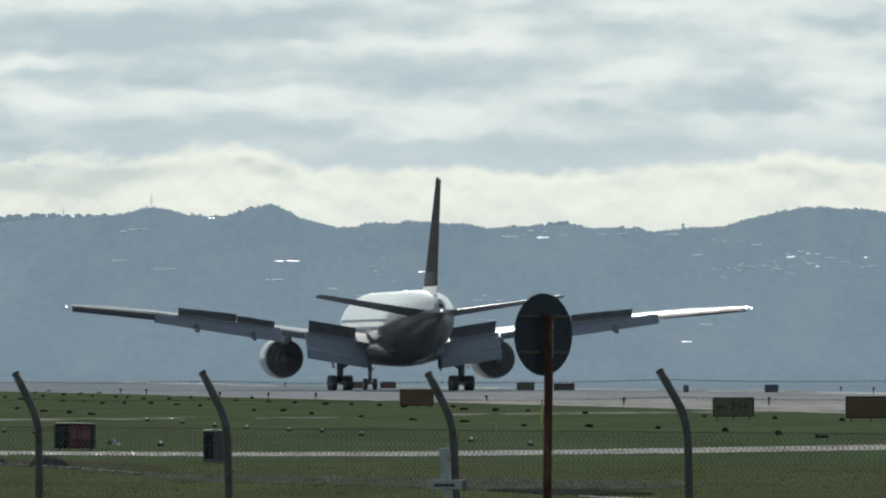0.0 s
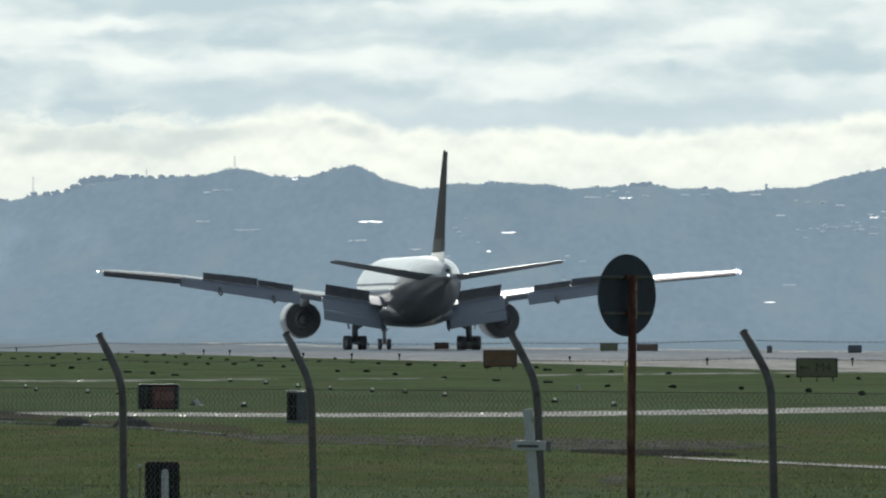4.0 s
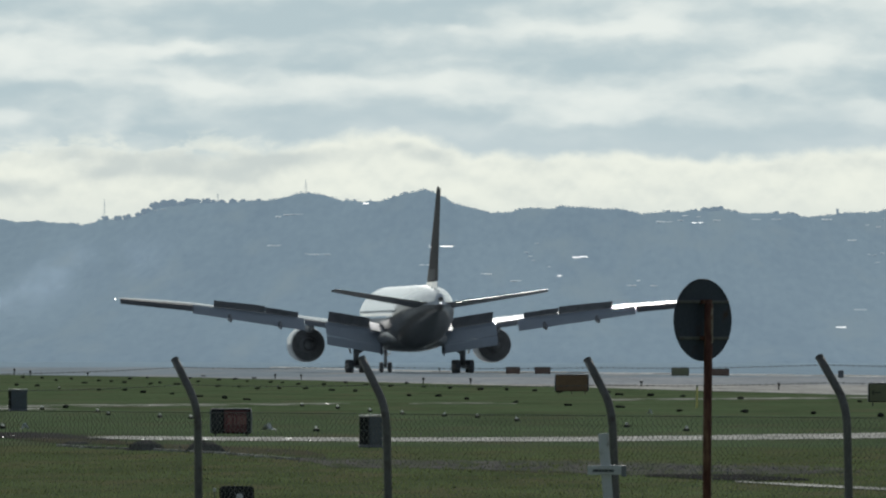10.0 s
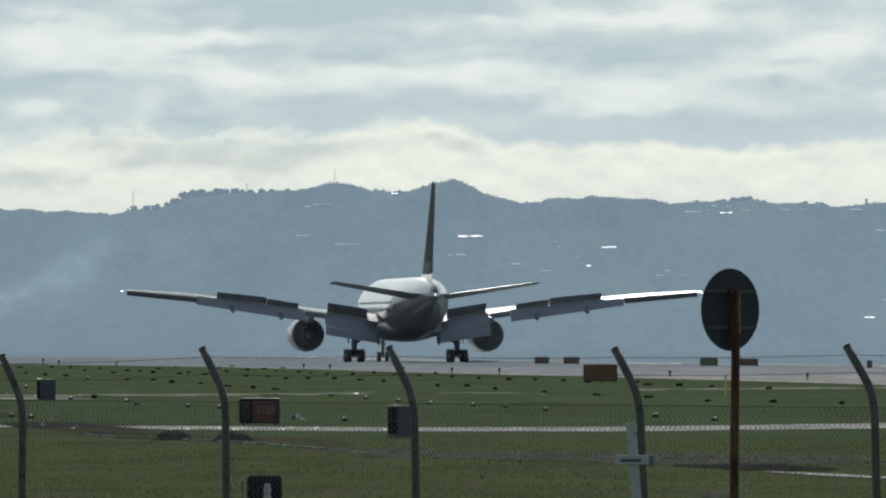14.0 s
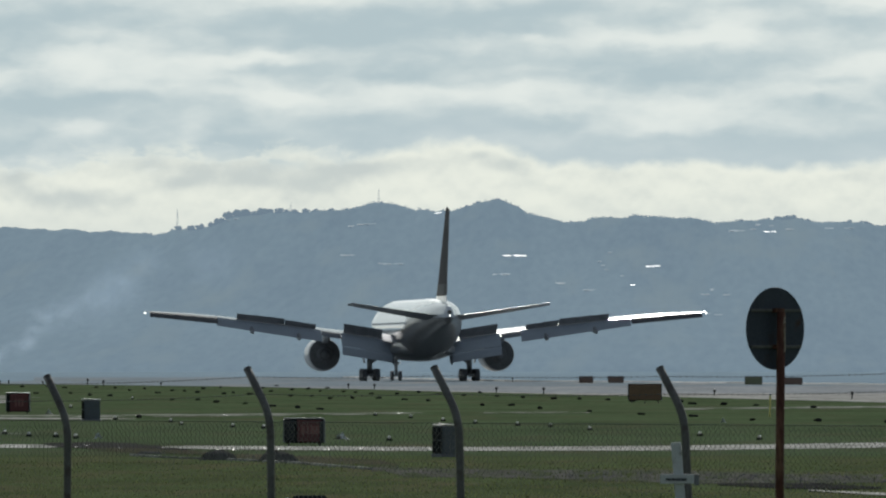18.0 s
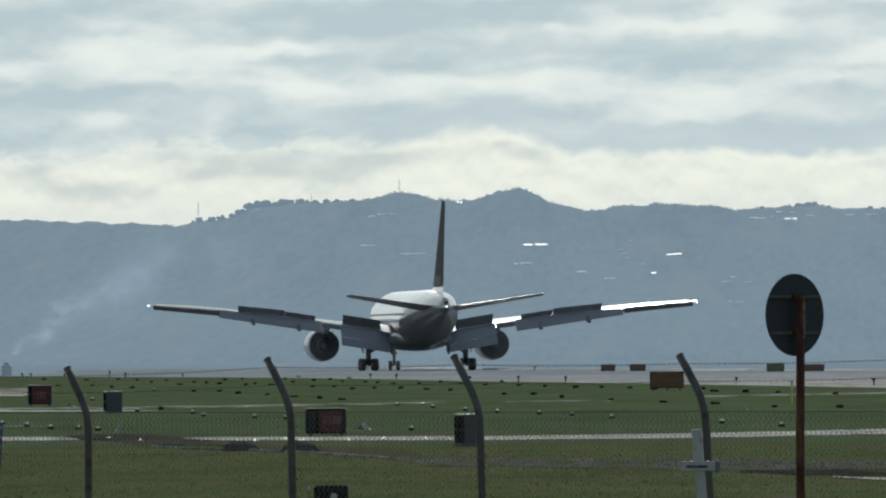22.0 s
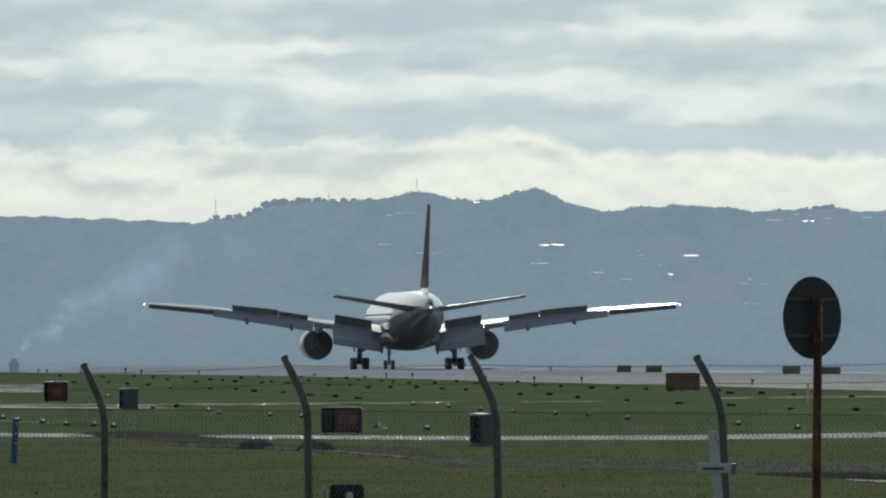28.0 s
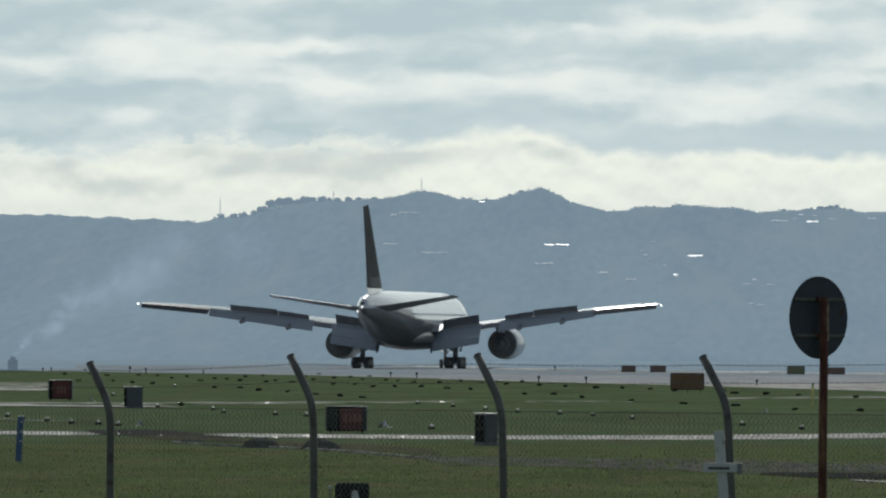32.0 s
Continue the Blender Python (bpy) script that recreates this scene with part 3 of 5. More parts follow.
def sky_material():
    """Broken layered cloud over a bright bank; the sheet stands far behind everything and glows."""
    m = bpy.data.materials.new("cloudy_sky")
    m.use_nodes = True
    n, link = m.node_tree.nodes, m.node_tree.links.new
    n.remove(n["Principled BSDF"])

    def math_node(op, a, b=None, c=None):
        node = n.new("ShaderNodeMath")
        node.operation = op
        for i, v in enumerate((a, b, c)):
            if v is None:
                continue
            if isinstance(v, (int, float)):
                node.inputs[i].default_value = v
            else:
                link(v, node.inputs[i])
        return node.outputs[0]

    def smooth(v, lo, hi):
        node = n.new("ShaderNodeMapRange")
        node.interpolation_type = "SMOOTHSTEP"
        node.inputs[1].default_value, node.inputs[2].default_value = lo, hi
        link(v, node.inputs[0])
        return node.outputs[0]

    def blend(f, a, b):
        node = n.new("ShaderNodeMix")
        node.data_type = "RGBA"
        for i, v in ((0, f), (6, a), (7, b)):
            if isinstance(v, tuple):
                node.inputs[i].default_value = (*v, 1)
            elif isinstance(v, (int, float)):
                node.inputs[i].default_value = v
            else:
                link(v, node.inputs[i])
        return node.outputs[2]

    def cloud(x, z, sx, sz, seed, detail, rough=0.55, warp=0.0):
        comb = n.new("ShaderNodeCombineXYZ")
        link(math_node("MULTIPLY", x, 1 / sx), comb.inputs[0]), link(math_node("MULTIPLY", z, 1 / sz), comb.inputs[1])
        comb.inputs[2].default_value = seed
        tex = n.new("ShaderNodeTexNoise")
        tex.inputs["Scale"].default_value, tex.inputs["Detail"].default_value, tex.inputs["Roughness"].default_value = 1.0, detail, rough
        tex.inputs["Distortion"].default_value = warp
        link(comb.outputs[0], tex.inputs["Vector"])
        return tex.outputs[0]

    tc, sep = n.new("ShaderNodeTexCoord"), n.new("ShaderNodeSeparateXYZ")
    link(tc.outputs["Object"], sep.inputs[0])
    # steps of 0.2777 m: across from the middle, and up from the horizon
    x, z = math_node("MULTIPLY", sep.outputs[0], 3.601), math_node("MULTIPLY_ADD", sep.outputs[2], 3.601, -7.2)

    def spots(v, px, pz, lift, rows):
        for cx, cz, w, h in rows:
            dx, dz = math_node("MULTIPLY", math_node("SUBTRACT", px, cx), 1 / w), math_node("MULTIPLY", math_node("SUBTRACT", pz, cz), 1 / h)
            far = math_node("MULTIPLY_ADD", dx, dx, math_node("MULTIPLY", dz, dz))
            v = math_node("MULTIPLY_ADD", math_node("EXPONENT", math_node("MULTIPLY", far, -1.0)), lift, v)
        return v

    def shifted(v, by):
        return math_node("ADD", v, by)

    # upper layer: flat rolls of cloud, pale along their tops and grey below
    px = math_node("MULTIPLY_ADD", math_node("SUBTRACT", cloud(x, z, 150.0, 70.0, 2.2, 3), 0.5), 110.0, x)
    pz = math_node("MULTIPLY_ADD", math_node("SUBTRACT", cloud(x, z, 110.0, 50.0, 5.9, 4, 0.5), 0.5), 46.0, z)
    broad = cloud(px, pz, 380.0, 90.0, 3.3, 3, 0.45, 0.1)
    roll = math_node("SUBTRACT", cloud(px, pz, 180.0, 62.0, 6.4, 3, 0.42), cloud(px, shifted(pz, 18.0), 180.0, 62.0, 6.4, 3, 0.42))
    wisps = cloud(x, z, 75.0, 40.0, 1.7, 5, 0.5, 0.2)
    body = math_node("MULTIPLY_ADD", math_node("SUBTRACT", broad, 0.5), 0.3, 0.5)
    body = math_node("MULTIPLY_ADD", roll, 0.3, body)
    body = math_node("MULTIPLY_ADD", math_node("SUBTRACT", wisps, 0.5), 0.16, body)
    # the larger grey undersides and white crests: middle, height, reach to the sides and up
    body = spots(body, px, pz, -0.1, ((-330, 613, 280, 30), (-684, 563, 150, 18), (-548, 512, 170, 26), (10, 522, 190, 28), (546, 483, 140, 36), (276, 456, 170, 20), (-385, 428, 240, 24), (66, 391, 330, 30), (456, 398, 150, 26), (716, 611, 90, 28), (-1202, 585, 210, 34), (-640, 585, 180, 26), (-1212, 450, 160, 20), (-962, 464, 190, 15), (-1262, 375, 70, 18), (-760, 395, 150, 16)))
    body = spots(body, px, pz, 0.115, ((-120, 572, 230, 16), (76, 590, 60, 24), (346, 528, 110, 32), (696, 521, 85, 60), (-724, 541, 60, 12), (-710, 471, 100, 18), (16, 461, 110, 20), (-14, 420, 60, 18), (476, 421, 60, 24), (656, 416, 90, 20), (-1032, 530, 110, 32), (-1242, 505, 90, 17), (-822, 533, 120, 14), (-342, 478, 130, 18), (-1052, 418, 60, 14), (-866, 405, 26, 26), (320, 640, 140, 16), (-620, 642, 90, 14)))
    upper = blend(smooth(body, 0.35, 0.66), (0.475, 0.585, 0.62), (0.81, 0.865, 0.83))
    # the bank: the height of its crest along the range, then billows of three sizes on it
    crest = n.new("ShaderNodeValToRGB")
    heights = ((-1560, 350), (-1320, 362), (-1150, 356), (-1080, 368), (-975, 374), (-872, 384), (-822, 372), (-740, 376), (-652, 384), (-582, 372), (-502, 380), (-410, 391), (-344, 395), (-290, 377), (-250, 353), (-184, 356), (-104, 345), (0, 351), (80, 351), (216, 339), (316, 351), (416, 360), (506, 361), (560, 376), (636, 384), (700, 366), (790, 362), (900, 376), (1100, 360))
    ramp = crest.color_ramp
    ramp.interpolation = "B_SPLINE"
    for k, (px0, pz0) in enumerate(heights):
        stop = ramp.elements[k] if k < 2 else ramp.elements.new(1.0)
        stop.position = (px0 + 1600) / 2800
        stop.color = ((pz0 - 300) / 150, (pz0 - 300) / 150, (pz0 - 300) / 150, 1)
    link(math_node("MULTIPLY", shifted(math_node("MULTIPLY_ADD", math_node("SUBTRACT", cloud(x, z, 46.0, 34.0, 4.1, 3), 0.5), 40.0, x), 1600.0), 1 / 2800), crest.inputs[0])
    edge = math_node("MULTIPLY_ADD", crest.outputs[0], 150.0, 302.0)
    edge = math_node("MULTIPLY_ADD", math_node("SUBTRACT", cloud(x, z, 48.0, 40.0, 1.4, 4, 0.5), 0.5), 40.0, edge)
    depth = math_node("SUBTRACT", edge, z)
    # towards the left the crest frays and lets the grey layer through
    frayed = math_node("MULTIPLY", smooth(cloud(x, z, 95.0, 42.0, 8.8, 5, 0.58, 0.3), 0.42, 0.62), smooth(x, -420.0, -760.0))
    depth = math_node("MULTIPLY_ADD", frayed, -26.0, depth)
    upper = blend(math_node("MULTIPLY", smooth(depth, -95.0, -8.0), math_node("MULTIPLY_ADD", smooth(x, -700.0, -300.0), 0.4, 0.22)), upper, (0.545, 0.64, 0.67))
    inside = smooth(math_node("MULTIPLY", depth, math_node("MULTIPLY_ADD", smooth(x, -420.0, -760.0), -0.55, 1.0)), -11.0, 15.0)
    billow = math_node("SUBTRACT", cloud(x, z, 62.0, 52.0, 7.7, 4, 0.45), cloud(x, shifted(z, 14.0), 62.0, 52.0, 7.7, 4, 0.45))
    lump = cloud(x, z, 150.0, 60.0, 9.4, 4)
    shade = math_node("MULTIPLY_ADD", billow, 0.6, math_node("MULTIPLY_ADD", math_node("SUBTRACT", lump, 0.5), 0.45, 0.62))
    shade = spots(shade, x, z, -0.26, ((-1170, 330, 28, 30), (-1071, 292, 120, 16), (-842, 338, 44, 20), (-892, 318, 60, 14), (-772, 326, 44, 14), (-690, 318, 90, 20), (-610, 338, 50, 15), (-940, 350, 40, 12), (-349, 368, 24, 9), (-300, 352, 40, 14), (616, 352, 50, 12), (690, 335, 60, 14), (-730, 345, 44, 14), (-1290, 330, 80, 26), (-560, 345, 60, 12)))
    shade = math_node("MULTIPLY_ADD", smooth(depth, 26.0, 4.0), 0.14, shade)
    lit = blend(smooth(shade, 0.2, 0.78), (0.6, 0.66, 0.64), (0.86, 0.895, 0.805))
    lit = blend(math_node("MULTIPLY", smooth(z, 300.0, 215.0), 0.55), lit, (0.68, 0.735, 0.7))
    colour = blend(inside, upper, lit)
    glow = n.new("ShaderNodeEmission")
    link(colour, glow.inputs["Color"])
    glow.inputs["Strength"].default_value = 1.0
    link(glow.outputs[0], n["Material Output"].inputs["Surface"])
    return m


def build_sky():
    """A wide arc of cloud behind the hills, reaching high over the view."""
    bm = bmesh.new()
    rad = 4860.0
    cols = []
    for k in range(97):
        a = radians(-48 + 96 * k / 96)
        cols.append([bm.verts.new((rad * math.sin(a), rad * math.cos(a), z)) for z in (-8, 120, 260, 480, 900, 1700, 3000)])
    for a, b in zip(cols, cols[1:]):
        for k in range(6):
            bm.faces.new((a[k], a[k + 1], b[k + 1], b[k]))
    ob = single("backdrop_sky", bm, sky_material(), "bright broken cloud with a cream cloud bank over the hills", kind="structure")
    ob.visible_shadow = False
    return ob


SKY = build_sky()


# ---- rough grass between the fence and the perimeter road ----
def build_tufts():
    rng = random.Random(77)
    verts, faces = [], []
    for k in range(9000):
        y = 118 + 150 * rng.random() ** 1.25
        x = rng.uniform(-0.076, 0.05) * y
        if y > 198:
            continue
        hgt = rng.uniform(0.02, 0.06) * (1.3 if noise.noise((x * 0.2, y * 0.06, 1.0)) > 0.1 else 0.8)
        z = land_height(x, y)
        for j in range(3):
            a, w = rng.uniform(-0.06, 0.06), rng.uniform(0.008, 0.02)
            lean = rng.uniform(-0.04, 0.04)
            i = len(verts)
            verts += [(x + a - w, y, z - 0.01), (x + a + w, y + rng.uniform(-0.03, 0.03), z - 0.01), (x + a + lean, y + rng.uniform(-0.04, 0.04), z + hgt)]
            faces.append((i, i + 1, i + 2))
    me = bpy.data.meshes.new("tufts")
    me.from_pydata(verts, [], faces)
    me.materials.append(BLADES)
    tagged(new("grass_tufts", me), "rough unmown grass tufts on the near verge", "grass", kind="stuff")


build_tufts()


# ---- boundary fence ----
FENCE_A, FENCE_B = Vector((-7.675, 86.442, 0)), Vector((3.656, 74.75, 0))
# posts: way along the fence, lean to the right for each metre of height, height of the bend, reach and rise of the arm from the bend
POSTS = ((1.05, 0.0, 1.50, 0.27, 0.4), (3.648, 0.006, 1.50, 0.27, 0.385), (6.262, -0.015, 1.56, 0.288, 0.391), (8.590, -0.035, 1.56, 0.296, 0.403), (11.268, -0.066, 1.58, 0.28, 0.376), (13.828, -0.036, 1.61, 0.298, 0.372), (16.35, -0.02, 1.6, 0.29, 0.38))
WAY = (FENCE_B - FENCE_A).normalized()
AWAY = Vector((-WAY.y, WAY.x, 0))
if AWAY.y < 0:
    AWAY = -AWAY
MESH_TOP, BASE = 1.53, -0.45


def build_fence():
    fence = thing("boundary_fence", "chain-link fence with bent steel posts and strands of barbed wire", "fence", kind="structure")
    rng = random.Random(2)
    tips = []
    total = (FENCE_B - FENCE_A).length
    for d, lean, bend_z, reach, rise in POSTS:
        def at(along, z):
            return FENCE_A + WAY * along + Vector((0, 0, z))
        bend = at(d + lean * bend_z, bend_z)
        low, tip = at(d + lean * (bend_z - 0.17), bend_z - 0.17), bend - WAY * reach + Vector((0, 0, rise))
        high = bend.lerp(tip, 0.33)
        pts = [at(d + lean * BASE, BASE), at(d + lean * 0.7, 0.7), low]
        pts += [low.lerp(bend, f).lerp(bend.lerp(high, f), f) for f in (0.2, 0.4, 0.6, 0.8)]
        pts += [high, high.lerp(tip, 0.5), tip]
        post = part("post", tube(pts, 0.0325, 14), STEEL, fence, smooth=True)
        part("post_cap", tube([tip - (tip - bend).normalized() * 0.004, tip + (tip - bend).normalized() * 0.004], [0.035, 0.033], 14), STEEL, post)
        tips.append((bend, tip))
    # barbed strands
    for level in (0.46, 0.83):
        line = []
        for (a0, a1), (b0, b1) in zip(tips, tips[1:]):
            p, q = a0.lerp(a1, level), b0.lerp(b1, level)
            n = 12
            for k in range(n + (b1 is tips[-1][1])):
                f = k / n
                line.append(p.lerp(q, f) - Vector((0, 0, 0.013 * 4 * f * (1 - f))))
        bm = tube(line, 0.0018, 5)
        run = 0.0
        for p, q in zip(line, line[1:]):
            seg = (q - p).length
            k = 0
            while run < seg:
                c = p.lerp(q, run / seg)
                for s in (-1, 1):
                    tilt = Vector((rng.uniform(-0.3, 0.3), s * rng.uniform(0.2, 0.6), 1.0)).normalized() * 0.0078
                    tube([c - tilt + WAY * 0.004 * s, c + tilt + WAY * 0.004 * s], 0.0018, 3, bm)
                run += 0.07
            run -= seg
        part("barbed_strand", bm, WIRE, fence, "slack barbed wire strand")
    part("top_wire", tube([FENCE_A + Vector((0, 0, MESH_TOP - 0.02)), FENCE_B + Vector((0, 0, MESH_TOP - 0.02))], 0.003, 5), WIRE, fence)
    # woven diamonds, wire by wire
    bm = bmesh.new()
    pitch, zig = 0.056, 0.028
    height = MESH_TOP - BASE
    n = int(total / pitch)
    steps = int(height / zig)
    for i in range(n):
        pts = []
        for k in range(steps + 1):
            x = i * pitch + (zig if k % 2 else 0.0) + (0.003 if k % 2 else -0.003)
            pts.append(FENCE_A + WAY * x + AWAY * (0.037 + (0.0025 if k % 2 else -0.0025)) + Vector((0, 0, BASE + k * zig)))
        ring = [[bm.verts.new(p + WAY * 0.0024), bm.verts.new(p - WAY * 0.0024)] for p in pts]
        for a, b in zip(ring, ring[1:]):
            bm.faces.new((a[0], a[1], b[1], b[0]))
        pts2 = [p + WAY * (2 * zig - 2 * (zig if k % 2 else 0.0)) + AWAY * 0.004 for k, p in enumerate(pts)]
        ring = [[bm.verts.new(p + WAY * 0.0024), bm.verts.new(p - WAY * 0.0024)] for p in pts2]
        for a, b in zip(ring, ring[1:]):
            bm.faces.new((a[0], a[1], b[1], b[0]))
    mesh = part("chain_link", bm, MESH_WIRE, fence, "dull chain-link mesh")
    mesh["kind"] = "stuff"


build_fence()


# ---- the round sign seen from its back, on a rusty pole ----
def build_round_sign():
    x, y = 0.778, 72.00
    s = thing("round_sign", "round sign with a dark weathered back on a rusty pole", "sign", pose(x, y, 0))
    part("pole", tube([(0, 0, -0.45), (0.0, 0, 1.2), (0.012, 0, 2.36)], 0.0315, 14), RUST, s, "rusty steel pole", smooth=True)
    part("pole_cap", lathe([(2.36, 0.0315), (2.372, 0.025), (2.376, 0.004)], 14, "z"), RUST, s, at=pose(0.012, 0, 0))
    # a pale strip laid on the pole as the highlight of its lit right edge
    rng = random.Random(6)
    lit_edge = []
    for k in range(13):
        z = 2.335 - 0.255 * k / 12
        a0, a1 = radians(-52 + rng.uniform(-12, 10)), radians(-14 + rng.uniform(-10, 10))
        lit_edge.append([(0.012 + 0.0325 * math.cos(a0 + (a1 - a0) * j / 4), 0.0325 * math.sin(a0 + (a1 - a0) * j / 4), z) for j in range(5)])
    part("pole_highlight", loft(lit_edge, caps=False, closed=False), LIT_POLE_EDGE, s, "pale rust-spotted strip standing for the pole's lit right edge")
    turn = pose(-0.032, 0.05, 2.25, 0, 0, 45)
    disc = lathe([(-0.004, 0.285), (-0.006, 0.298), (0.0, 0.301), (0.006, 0.298), (0.004, 0.285)], 56, "y")
    d = part("disc", disc, DISC, s, "dark weathered metal disc", at=turn)
    for z in (0.132, -0.132):
        w = math.sqrt(0.29 ** 2 - z * z)
        part("rail", block((2 * w, 0.016, 0.022), (0, -0.012, z), 0.003), STEEL, d, "thin stiffening rail")
        part("clamp", block((0.09, 0.05, 0.03), (0.0, -0.03, z), 0.004), RUST, d)


build_round_sign()


# ---- white cross-shaped marker stake at the fence ----
def build_marker():
    x, y = 0.035, 77.00
    s = thing("marker_stake", "white wooden stake with a crossboard, leaning by the fence post", "marker", pose(x, y, 0))
    part("stake", block((0.078, 0.03, 1.86), (0, 0, 0), 0.004), WHITE_WOOD, s, at=pose(0.062, 0, 0.455, 0, -4.4, 0))
    b = part("crossboard", block((0.263, 0.028, 0.074), (0.0, -0.03, 1.097), 0.004), WHITE_WOOD, s, "white crossboard with small dark lettering")
    rng = random.Random(8)
    px = -0.09
    while px < 0.075:
        w = rng.uniform(0.008, 0.02)
        part("letter_bar", block((w, 0.003, 0.02), (px + w / 2, -0.0455, 1.092), 0), INK, b)
        px += w + 0.003
    part("end_block", block((0.038, 0.06, 0.085), (0.152, -0.01, 1.09), 0.004), SHADE, s, "dark bracket at the board's end")


build_marker()


# ---- signs on the field ----
def field_sign(x, y, width, height, lift, depth, face, label, letters=(), dark_edge=0.0, turn=0.0, legs=3, rim=GLINT_AND_PIPE, category="sign"):
    """A boxed airfield sign on short legs; its long face looks at the fence."""
    s = thing("airfield_sign", label, category, pose(x, y, 0, 0, 0, turn), group="airfield signs")
    zc = lift + height / 2
    part("cabinet", block((width, depth, height), (0, depth / 2, zc), 0.015), BLACK_PAINT, s, "dark sign cabinet")
    part("face", block((width * (1 - dark_edge) - 0.06, 0.012, height - 0.06), (width * dark_edge / 2, -0.008, zc), 0.003), face, s)
    # the pale default rim paints a sun glint along the top
    part("top_edge", block((width + 0.02, depth + 0.02, 0.025), (0, depth / 2, lift + height + 0.0135), 0.006), rim, s, "thin top edge strip; where pale, it stands for sun glint")
    for sx in (-1, 1):
        part("side_rail", block((0.03, depth * 0.9, height - 0.02), (sx * (width / 2 + 0.0165), depth / 2, zc), 0.004), SHADE, s)
    for k in range(legs):
        lx = -width * 0.4 + width * 0.8 * k / max(1, legs - 1)
        part("leg", block((0.05, 0.05, lift + 0.01), (lx, depth / 2, lift / 2), 0), STEEL, s)
    return s


def glyphs(sign, text, size, x, z, mat, label, depth=-0.018):
    """Raised lettering on a sign's face."""
    cu = bpy.data.curves.new("lettering", "FONT")
    cu.body, cu.size, cu.align_x, cu.align_y, cu.extrude = text, size, "CENTER", "CENTER", 0.002
    tmp = bpy.data.objects.new("lettering", cu)
    scene.collection.objects.link(tmp)
    me = bpy.data.meshes.new_from_object(tmp.evaluated_get(bpy.context.evaluated_depsgraph_get()))
    bpy.data.objects.remove(tmp)
    me.materials.clear()
    me.materials.append(mat)
    part("lettering", me, mat, sign, label, at=pose(x, depth, z, 90, 0, 0))


s = field_sign(11.16, 380.4, 1.543, 0.728, 0.152, 0.24, OLIVE_FACE, "olive airfield direction sign with an arrow and dark characters", legs=3, rim=SHADE)
glyphs(s, "M4", 0.5, 0.24, 0.522, OLIVE_INK, "dark characters")
arrow = block((0.3, 0.006, 0.06), (-0.45, -0.018, 0.522))
loft([[(-0.68, y, 0.522), (-0.56, y, 0.522 + 0.12), (-0.56, y, 0.522 - 0.12)] for y in (-0.021, -0.015)], arrow)
part("arrow", arrow, OLIVE_INK, s, "dark arrow")

s = field_sign(-8.86, 238.1, 0.94, 0.585, 0.06, 0.28, RED_FACE, "red airfield runway sign on low legs, pale worn characters", dark_edge=0.3, legs=2, rim=SHADE)
for k, w in enumerate((0.1, 0.05, 0.11, 0.1)):
    part("letter_bar", block((w, 0.006, 0.2), (-0.02 + 0.115 * k, -0.017, 0.381), 0.002), RED_PALE, s)
part("dark_panel", block((0.2, 0.008, 0.46), (-0.335, -0.006, 0.381), 0.002), INK, s, "dark left panel")
part("dark_panel", block((0.07, 0.008, 0.5), (0.415, -0.018, 0.345), 0.002), INK, s, "dark right edge")

s = field_sign(-25.45, 384.6, 0.879, 0.725, 0.088, 0.3, RED_FACE, "small red airfield runway sign with pale top edge", dark_edge=0.12, legs=2)
for k, w in enumerate((0.08, 0.1, 0.08)):
    part("letter_bar", block((w, 0.006, 0.3), (-0.08 + 0.13 * k, -0.017, 0.440), 0.002), RED_PALE, s)

for x, y, w, h in ((-1.31, 486.1, 1.611, 0.806), (16.09, 372.3, 1.830, 0.809)):
    s = field_sign(x, y, w, h, 0.14, 0.3, BROWN_FACE, "brown-backed airfield sign on short legs beside the runway", legs=3, rim=BROWN_FACE)
    for k in range(2):
        part("back_rib", block((0.04, 0.02, h - 0.08), (-w / 6 + k * w / 3, -0.022, 0.14 + h / 2), 0.004), BROWN_FACE, s)

# low marker boards past the runway
for x, y, w, h, m, lab in ((-5.34, 948.0, 1.460, 0.620, FADED_BOARD, "low brown marker board beyond the runway"), (-8.18, 948.0, 1.300, 0.620, FADED_BOARD, "low brown marker board beyond the runway"),
                           (7.25, 875.0, 1.500, 0.700, OLIVE_FACE, "olive marker board beyond the runway"), (10.65, 875.0, 1.800, 0.600, FADED_BOARD, "reddish-brown long marker board beyond the runway"),
                           (19.95, 814.0, 0.372, 0.558, GREY_PAINT, "narrow dark marker board beyond the runway"), (26.98, 814.0, 1.070, 0.605, GREY_PAINT, "dark marker board beyond the runway")):
    field_sign(x, y, w, h, 0.06, 0.2, m, lab, legs=2, rim=SHADE)


# ---- equipment boxes ----
def equipment_box(x, y, width, height, depth, turn, label):
    b = thing("equipment_box", label, "utility box", pose(x, y, 0, 0, 0, turn), group="equipment boxes")
    part("cabinet", block((width, depth, height), (0, depth / 2, height / 2 + 0.06), 0.012), GREY_PAINT, b, "grey painted cabinet")
    # paleness of the top plate stands for sun glinting on it
    part("top", block((width + 0.03, depth + 0.03, 0.03), (0, depth / 2, height + 0.078), 0.008), GLINT_AND_PIPE, b, "pale top plate standing for sun glint")
    part("plinth", block((width + 0.05, depth + 0.05, 0.07), (0, depth / 2, 0.025), 0.01), SHADE, b)
    for k in range(2):
        part("vent_panel", block((0.012, depth * 0.96, height * 0.46), (-width / 2 - 0.008, depth / 2, 0.06 + height * (0.255 + 0.485 * k)), 0.003), BLACK_PAINT, b, "black vent panel")
    part("door", block((width * 0.86, 0.012, height * 0.9), (0, -0.007, height / 2 + 0.06), 0.004), GREY_PAINT, b)


